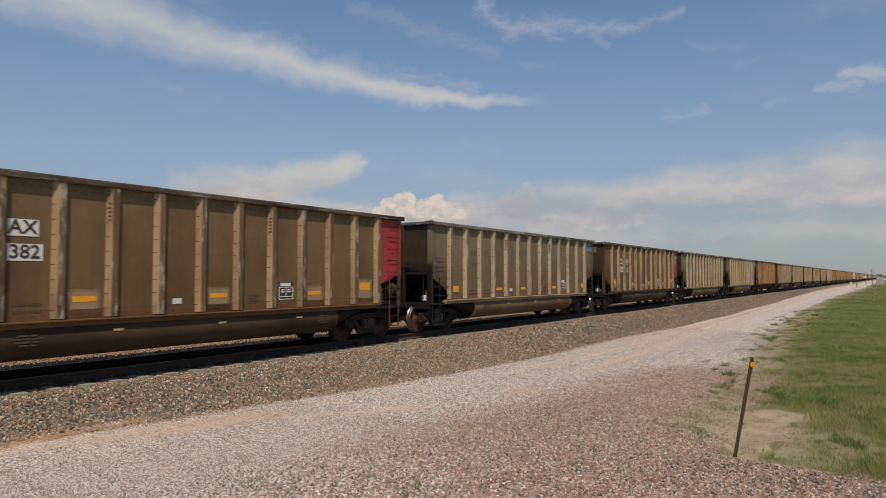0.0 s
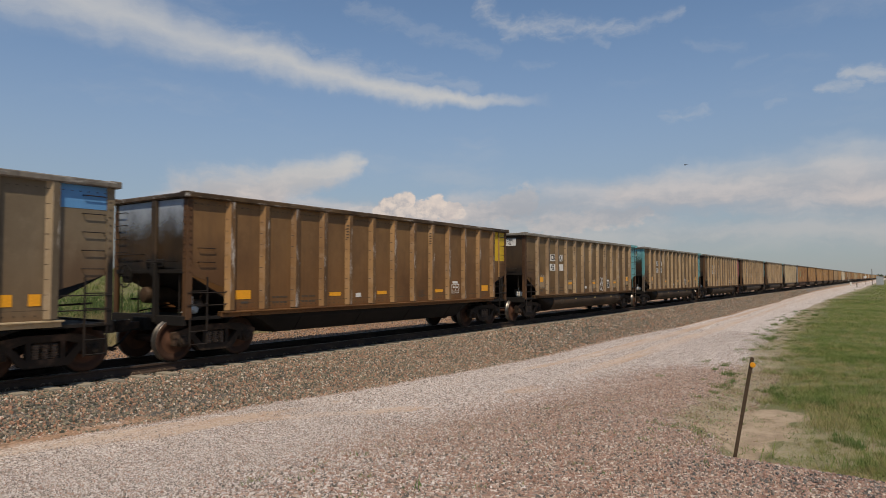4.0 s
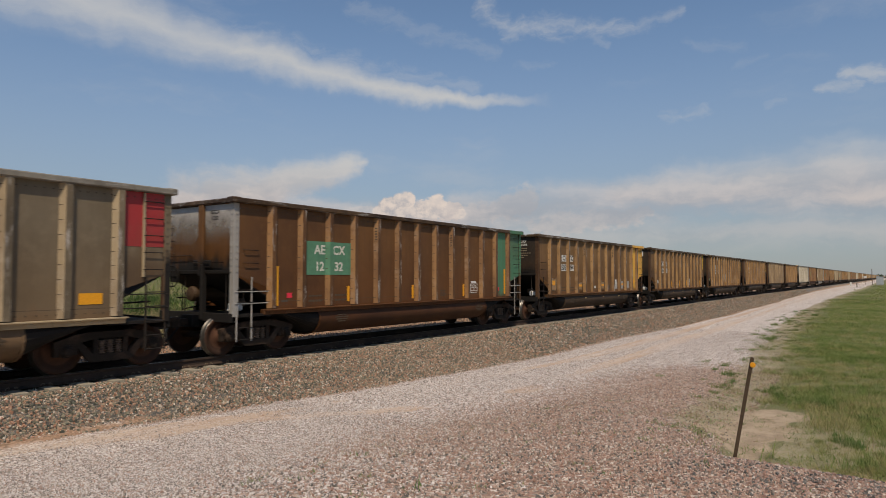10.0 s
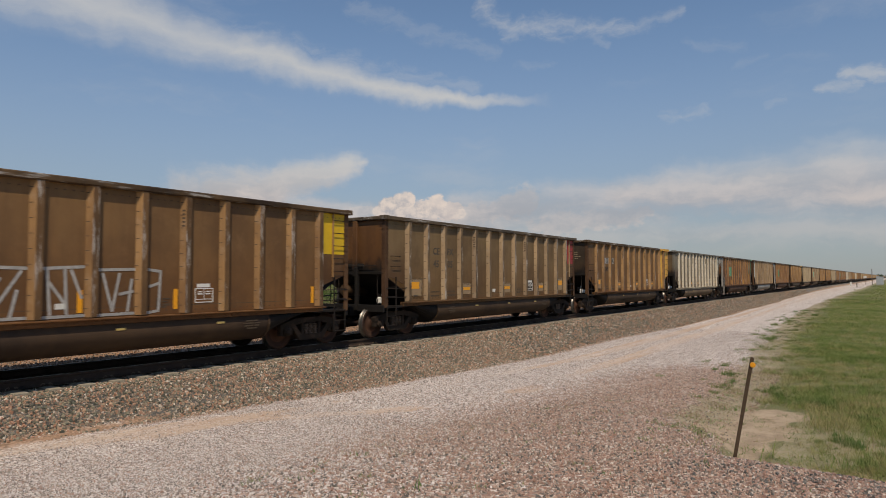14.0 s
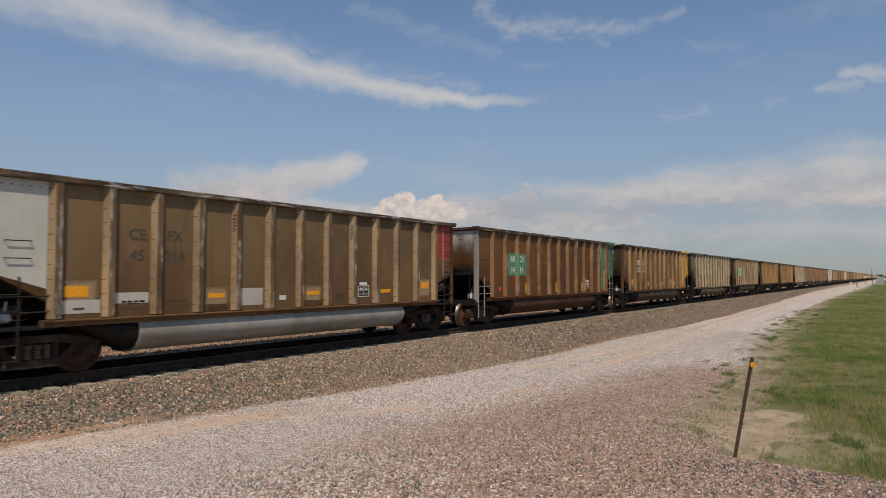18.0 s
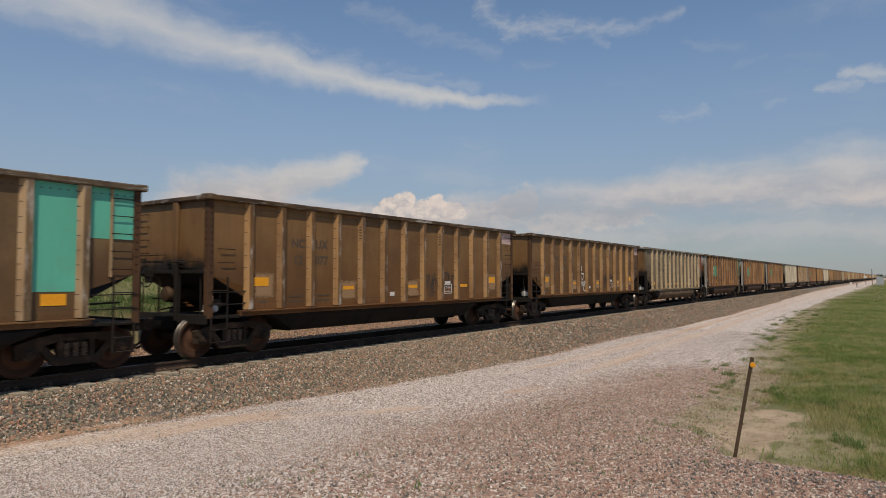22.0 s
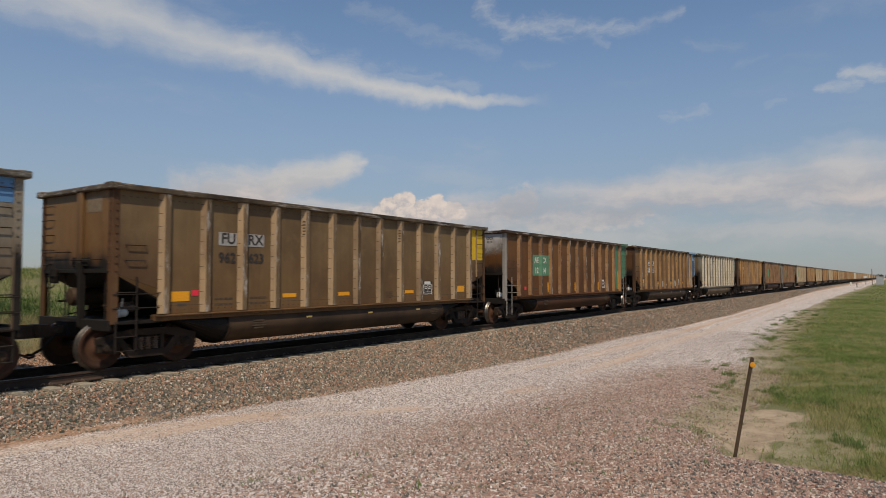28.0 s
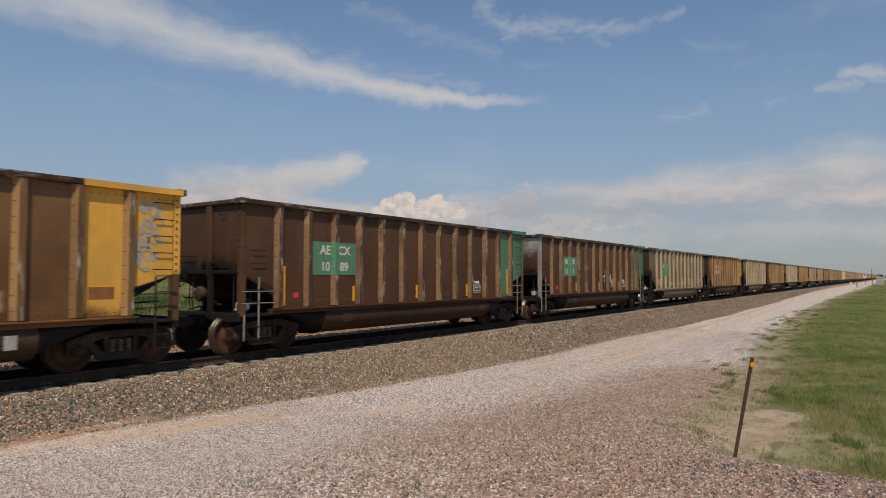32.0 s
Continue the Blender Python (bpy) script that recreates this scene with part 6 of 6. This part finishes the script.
heap("pink_gravel", "stone_pink", "pinkish crushed granite gravel with grey pieces", "gravel", CHIP,
     scatter(4000, -4.0, 3.6, -5.0, 4.0, lambda s, y: np.ones(len(s)), 0.010, 0.026))
heap("pink_gravel", "stone_pink", "pinkish crushed granite gravel with grey pieces", "gravel", CHIP,
     scatter(120000, 3.2, 9.5, 0.0, 10.5, on_pink, 0.007, 0.021))
heap("pink_gravel", "stone_pink", "pinkish crushed granite gravel with grey pieces", "gravel", CHIP,
     scatter(46000, 9.0, 22.0, 1.6, 8.0, on_pink, 0.009, 0.023, power=1.2))
heap("road_gravel", "stone_road", "pale crushed limestone gravel of the service road", "gravel", CHIP,
     scatter(110000, 2.0, 10.0, 3.0, 12.3, on_road, 0.007, 0.018))
heap("road_gravel", "stone_road", "pale crushed limestone gravel of the service road", "gravel", CHIP,
     scatter(90000, 9.0, 36.0, 2.8, 12.0, on_road, 0.010, 0.023, power=1.2))
heap("sand_pebbles", "stone_pink", "few small pebbles lying on bare sand", "gravel", CHIP,
     scatter(2600, 9.6, 16.0, 0.9, 3.2, lambda s, y: 0.06 + 0.6 * smooth(y, 1.9, 2.8), 0.005, 0.015, power=0.8))
# heavier stones along the mound's brow
heap("brow_stones", "stone_brow", "larger pink and dark grey crushed stones", "gravel", LUMP,
     scatter(9500, 5.4, 8.2, -0.6, 2.2, lambda s, y: 0.9 * smooth(s, 5.4, 6.8) * (1 - smooth(y, 1.4, 2.2)), 0.006, 0.020))


def blades(n_blades, h, seed, wide=0.006, reach=0.10, leans=(0.2, 1.5)):
    """One tuft of grass: leaning, tapering blades."""
    r = random.Random(seed)
    v, f = [], []
    for k in range(n_blades):
        a, lean, w = r.uniform(0, 6.28), r.uniform(*leans), wide * r.uniform(0.7, 1.3)
        x0, y0 = r.uniform(-reach, reach), r.uniform(-reach, reach)
        ca, sa, hh, i = math.cos(a), math.sin(a), h * r.uniform(0.45, 1.0), len(v)
        v += [(x0 - sa * w, y0 + ca * w, 0), (x0 + sa * w, y0 - ca * w, 0), (x0 + ca * lean * hh, y0 + sa * lean * hh, hh)]
        f.append((i, i + 1, i + 2))
    return np.array(v), np.array(f)


def tufts(n, s0, s1, y0, y1, keep, lo, hi, power=1.0):
    s = s0 + (s1 - s0) * rng.random(n) ** power
    y = y0 + (y1 - y0) * rng.random(n)
    ok = rng.random(n) < keep(s, y)
    s, y = s[ok], y[ok]
    k = rng.uniform(lo, hi, len(s)) * (0.45 + 1.1 * patchy(s * 1.3 + 5, y * 1.3))
    return np.stack([s, y, ground_z(s, y) - 0.01], -1), np.stack([k, k, k * rng.uniform(0.6, 1.2, len(s))], -1), rng.uniform(0, 6.28, len(s))


def patchy(s, y):
    """Uneven growth, 0 to 1, in patches of about a metre."""
    a = np.sin(s * 1.1 + 2.3 * np.sin(y * 0.9 + 0.4 * s)) * np.sin(y * 1.7 + 1.9 * np.sin(s * 0.6))
    b = np.sin(s * 3.1 - y * 1.3 + 1.5 * np.sin(y * 2.7)) * np.sin(y * 3.7 + s * 0.9)
    return np.clip(0.5 + 0.32 * a + 0.22 * b, 0, 1)


def on_grass(s, y):
    g = grass_line(s)
    p = patchy(s, y)
    wider = 1 + s / 60
    edge = 1 - smooth(y + 1.1 * (p - 0.5) * wider, g - 0.9 * wider, g + 0.3)
    near = 1 - smooth(s, 13.2, 15.2)
    edge = edge * (1 - near * (0.85 - 1.0 * p ** 1.5))
    return np.clip(edge * (0.45 + 0.75 * p) * (1 - np.clip(sandy(s, y) * 1.6, 0, 0.99)), 0, 1) * (s > 8.6)


heap("grass_field", "grass_green", "fresh green prairie grass with dry blades", "grass", blades(26, 0.11, 1, 0.0042, 0.15, (0.3, 2.2)),
     tufts(30000, 8.6, 30.0, -8.0, 4.2, on_grass, 0.45, 1.25, power=1.2))
heap("grass_field", "grass_green", "fresh green prairie grass with dry blades", "grass", blades(18, 0.12, 2, 0.0085, 0.34, (0.3, 2.2)),
     tufts(28000, 26.0, 90.0, -12.0, 7.2, on_grass, 0.6, 1.4, power=1.3))
heap("grass_field", "grass_green", "fresh green prairie grass with dry blades", "grass", blades(9, 0.15, 8, 0.032, 0.7),
     tufts(14000, 80.0, 300.0, -26.0, 8.0, on_grass, 0.8, 1.5, power=1.5))
heap("verge_weeds", "grass_weed", "small green weeds in the gravel verge", "weeds", blades(40, 0.10, 3, 0.0055, 0.10),
     tufts(2600, 15.5, 60.0, 2.0, 6.5, lambda s, y: (y > grass_line(s) - 0.3) * np.exp(-((y - dry_line(s) - 0.3) / 0.9) ** 2) * patchy(s, y) ** 2, 0.35, 1.5))


def clumps(spots, each, reach, lo, hi):
    """A few dense tufts round each spot."""
    s = np.concatenate([sx + reach * rng.normal(0, 1, each) for sx, sy in spots])
    y = np.concatenate([sy + reach * 0.6 * rng.normal(0, 1, each) for sx, sy in spots])
    k = rng.uniform(lo, hi, len(s))
    return np.stack([s, y, ground_z(s, y) - 0.01], -1), np.stack([k, k, k * rng.uniform(0.7, 1.2, len(s))], -1), rng.uniform(0, 6.28, len(s))


heap("weed_clumps", "grass_weed", "dense dark green weed clumps in the gravel verge", "weeds", blades(34, 0.13, 12, 0.0055, 0.08, (0.2, 1.4)),
     clumps([(19.6, 3.83), (19.9, 3.75), (20.3, 3.95), (20.5, 4.4), (17.1, 3.4), (22.3, 5.0), (26.3, 4.34), (23.2, 3.9), (21.4, 4.3), (18.4, 3.5), (29.0, 4.6)], 5, 0.13, 0.3, 1.0))
heap("weed_clumps", "grass_weed", "dense dark green weed clumps beside bare sand", "weeds", blades(60, 0.20, 13, 0.0050, 0.12, (0.1, 1.2)),
     clumps([(16.1, 1.4), (16.3, 1.75), (16.0, 1.1), (15.7, 1.25), (15.6, 1.5), (15.9, 0.9), (16.8, 2.1), (17.2, 2.5), (14.6, 0.5), (12.4, 0.75), (12.0, 0.6), (11.4, 0.35)], 7, 0.26, 0.35, 1.1))
heap("sand_sprigs", "grass_weed", "small olive sprigs creeping onto bare sand", "weeds", blades(14, 0.06, 17, 0.0045, 0.10, (0.4, 2.6)),
     tufts(1500, 10.2, 16.0, 0.4, 3.2, lambda s, y: np.exp(-((np.abs(y - 1.9) - 0.75) / 0.4) ** 2) * 0.7 * patchy(s * 1.7, y * 1.7) ** 1.5 + 0.05, 0.4, 1.3))
heap("near_grass", "grass_green", "uneven green and straw grass beside bare sand", "grass", blades(20, 0.15, 18, 0.0036, 0.13, (0.2, 1.8)),
     tufts(5000, 9.4, 17.5, -1.6, 2.6, on_grass, 0.4, 1.5))
heap("grass_litter", "grass_straw", "dead straw lying through green grass", "grass", blades(9, 0.05, 19, 0.0034, 0.16, (1.0, 4.5)),
     tufts(20000, 9.6, 60.0, -3.0, 6.0, lambda s, y: (1 - smooth(y, grass_line(s) + 0.1, grass_line(s) + 0.9)) * (0.25 + 0.75 * patchy(s * 0.8 + 3, y)) * (1 - np.clip(1.4 * sandy(s, y), 0, 0.9)), 0.5, 1.5, power=1.4))
heap("foreground_weeds", "grass_weed", "tiny green weeds among the gravel", "weeds", blades(12, 0.05, 7, 0.004, 0.05),
     tufts(420, 3.8, 14.0, 0.4, 5.2, lambda s, y: np.ones(len(s)) * 0.8, 0.5, 1.4))
heap("verge_stubble", "grass_dead", "sparse dry stubble along the road verge", "grass", blades(12, 0.075, 9, 0.0042, 0.16),
     tufts(24000, 9.0, 120.0, 0.8, 8.0, lambda s, y: smooth(s, 10.5, 13.0) * np.exp(-((y - dry_line(s)) / 0.8) ** 2) * (1 - np.clip(1.5 * sandy(s, y), 0, 0.97)), 0.5, 1.3, power=1.8))
heap("dry_grass", "grass_straw", "dry straw-coloured grass stalks", "grass", blades(8, 0.20, 4, 0.0030),
     tufts(2600, 7.9, 22.0, -4.0, 3.4, lambda s, y: (1 - smooth(y, grass_line(s) - 0.4, grass_line(s) + 0.5)) * 0.5 * (1 - np.clip(1.5 * sandy(s, y), 0, 0.96)), 0.5, 1.3))
heap("dry_grass", "grass_straw", "tall dry straw stalks on the near bank", "grass", blades(7, 0.42, 14, 0.0022, 0.10),
     clumps([(11.2, 0.3), (11.8, 0.1), (12.6, 0.4), (10.6, 0.55), (10.2, 0.9), (12.2, 0.7), (13.4, 0.9), (9.6, 1.5), (9.4, 1.75), (9.2, 2.1), (11.6, 0.9)], 5, 0.26, 0.5, 1.1))
heap("sand_litter", "grass_straw", "dry stalks and litter on bare sand", "grass", blades(6, 0.03, 15, 0.0030, 0.10),
     tufts(2600, 9.8, 16.2, 0.8, 3.2, lambda s, y: np.clip(sandy(s, y) + 0.2, 0, 1) * patchy(s * 2, y * 2) ** 2, 0.5, 1.6))
heap("bank_grass", "grass_green", "green grass on the bank beyond the line", "grass", blades(14, 0.22, 5, 0.012, 0.34),
     tufts(9000, 2.0, 60.0, 30.0, 48.0, lambda s, y: np.ones(len(s)), 0.8, 1.5, power=1.3))
heap("bank_weeds", "leaf_bank", "dark green weeds along the foot of the bank", "weeds", blades(18, 0.30, 16, 0.016, 0.30),
     tufts(3000, 2.0, 60.0, 30.5, 35.0, lambda s, y: 0.4 + 0.6 * patchy(s, y), 0.7, 1.5, power=1.3))
heap("bank_straw", "grass_straw", "tall dry grass before the bank", "grass", blades(14, 0.42, 6, 0.006, 0.22),
     tufts(7500, 2.0, 55.0, 22.0, 31.0, lambda s, y: np.ones(len(s)) * 0.9, 0.7, 1.4, power=1.3))


# a far line of trees
def tree(x, y, h, seed):
    r = random.Random(seed)
    t = new("tree")
    t.matrix_basis = pose(x, y, float(ground_z(x, y)))
    def trunk(bm):
        rod(bm, (0, 0, -0.2), (0, 0, h * 0.5), h * 0.022, 7)
        for k in range(5):
            a = r.uniform(0, 6.28)
            rod(bm, (0, 0, h * r.uniform(0.25, 0.5)), (math.cos(a) * h * 0.22, math.sin(a) * h * 0.22, h * r.uniform(0.55, 0.8)), h * 0.009, 5)
    part("trunk", "trunk_%d" % seed, trunk, "pole_wood", t)
    def crown(bm):
        for k in range(260):
            u = Vector((r.gauss(0, 1), r.gauss(0, 1), r.gauss(0, 1))).normalized() * r.random() ** 0.4
            c = Vector((u.x * h * 0.36, u.y * h * 0.36, h * 0.62 + u.z * h * 0.36))
            d = [Vector((r.gauss(0, 1), r.gauss(0, 1), r.gauss(0, 1))).normalized() * h * r.uniform(0.04, 0.085) for _ in range(3)]
            bm.faces.new([bm.verts.new(c + e) for e in d])
    part("crown", "crown_%d" % seed, crown, "leaf_far", t)
    tagged(t, "far leafy green tree on the plain", "tree", "far trees along the horizon")
    return t


for k in range(26):
    r = random.Random(200 + k)
    tree(r.uniform(880, 1020), -26 + 2.3 * k + r.uniform(-2, 2), r.uniform(4.5, 7.0), k % 6 + 300)


# ---- a swallow that crosses the sky ----
plain("feather_dark", (0.022, 0.020, 0.022), 0.6, 0.0, 0.3, 40)
swallow = tagged(new("swallow"), "small dark swallow in flight", "bird")


def bird_body(bm):
    turned(bm, [(0.004, 0.085), (0.014, 0.07), (0.017, 0.05), (0.022, 0.01), (0.018, -0.04), (0.008, -0.075)], 10, "x")


def bird_tail(bm):
    for k in (-1, 1):
        prism(bm, [(-0.06, 0.0), (-0.06, k * 0.012), (-0.15, k * 0.035)], -0.002, 0.002, "z")


def bird_wing(bm):
    prism(bm, [(0.035, 0.01), (0.03, 0.09), (-0.04, 0.20), (-0.02, 0.09), (-0.025, 0.01)], -0.002, 0.002, "z")


part("body", "bird_body", bird_body, "feather_dark", swallow)
part("tail", "bird_tail", bird_tail, "feather_dark", swallow)
WINGS = [part("wing", "bird_wing", bird_wing, "feather_dark", swallow),
         part("wing", "bird_wing_b", lambda bm: prism(bm, [(0.035, -0.01), (-0.025, -0.01), (-0.02, -0.09), (-0.04, -0.20), (0.03, -0.09)], -0.002, 0.002, "z"), "feather_dark", swallow)]

# ---- movement ----
FIRST_MID = 9.08       # where the first car's middle stands at the start
# slack of the couplers: how far a car stands ahead of or behind its even place
SLACK = [(0, 0), (8, 0), (9, -0.06), (14, -0.06), (15, -0.12), (17, -0.08), (20, 0.08), (21, 0.20), (23, 0.18), (24, 0.05), (26, 0.02), (28, -0.03), (30, -0.08), (33, -0.12), (34, -0.15), (35, -0.25), (37, -0.33), (60, -0.33)]
RATE, GAIN = 1.1395, 0.00195   # cars a second, and its slow growth


def passed(t):
    """Cars that have gone by since the start."""
    return RATE * t + 0.5 * GAIN * t * t


def motions():
    times = [0, 4, 8, 12, 16, 20, 24, 28, 32]
    for j, car in enumerate(CARS):
        slip = float(np.interp(j, *zip(*SLACK)))
        walk(car, [(t, pose(FIRST_MID + slip + PITCH * (j - passed(t)), TRACK, 0)) for t in times])
    flight = [(0, 65.86, -25.4, 7.97), (1.5, 56.64, -12.0, 8.18), (3.0, 47.44, 1.27, 8.46), (3.5, 44.37, 5.70, 8.62), (4.5, 37.94, 14.96, 9.29), (5.5, 31.57, 24.13, 10.0),
              (5.8, 29.64, 26.94, 9.85), (6.0, 28.36, 28.83, 9.35), (6.4, 25.62, 32.87, 8.43), (7.0, 21.2, 39.28, 8.25), (7.4, 18.2, 43.56, 9.05), (8.5, 10.2, 55.0, 10.7), (32, -140.0, 268.0, 16.0)]
    walk(swallow, [(t, pose(x, y, z, 0, 0, 125)) for t, x, y, z in flight])
    for side, wing in zip((1, -1), WINGS):
        walk(wing, [(k / 10, pose(0, 0, 0.005, side * (38 if k % 2 else -18), 0, 0)) for k in range(321)])
    # all wheels turn alike: those of one kind share their keys
    steps = [k / FPS for k in range(32 * FPS + 1)]
    kinds = {}
    for w in WHEELSETS:
        side = w.location.x > 0
        if side not in kinds:
            place = w.location.copy()
            walk(w, [(t, pose(*place, 0, -math.degrees(PITCH * passed(t) / 0.483), 0)) for t in steps])
            kinds[side] = w.animation_data
        else:
            w.rotation_mode = "QUATERNION"
            keys = w.animation_data_create()
            keys.action = kinds[side].action
            keys.action_slot = kinds[side].action_slot


motions()
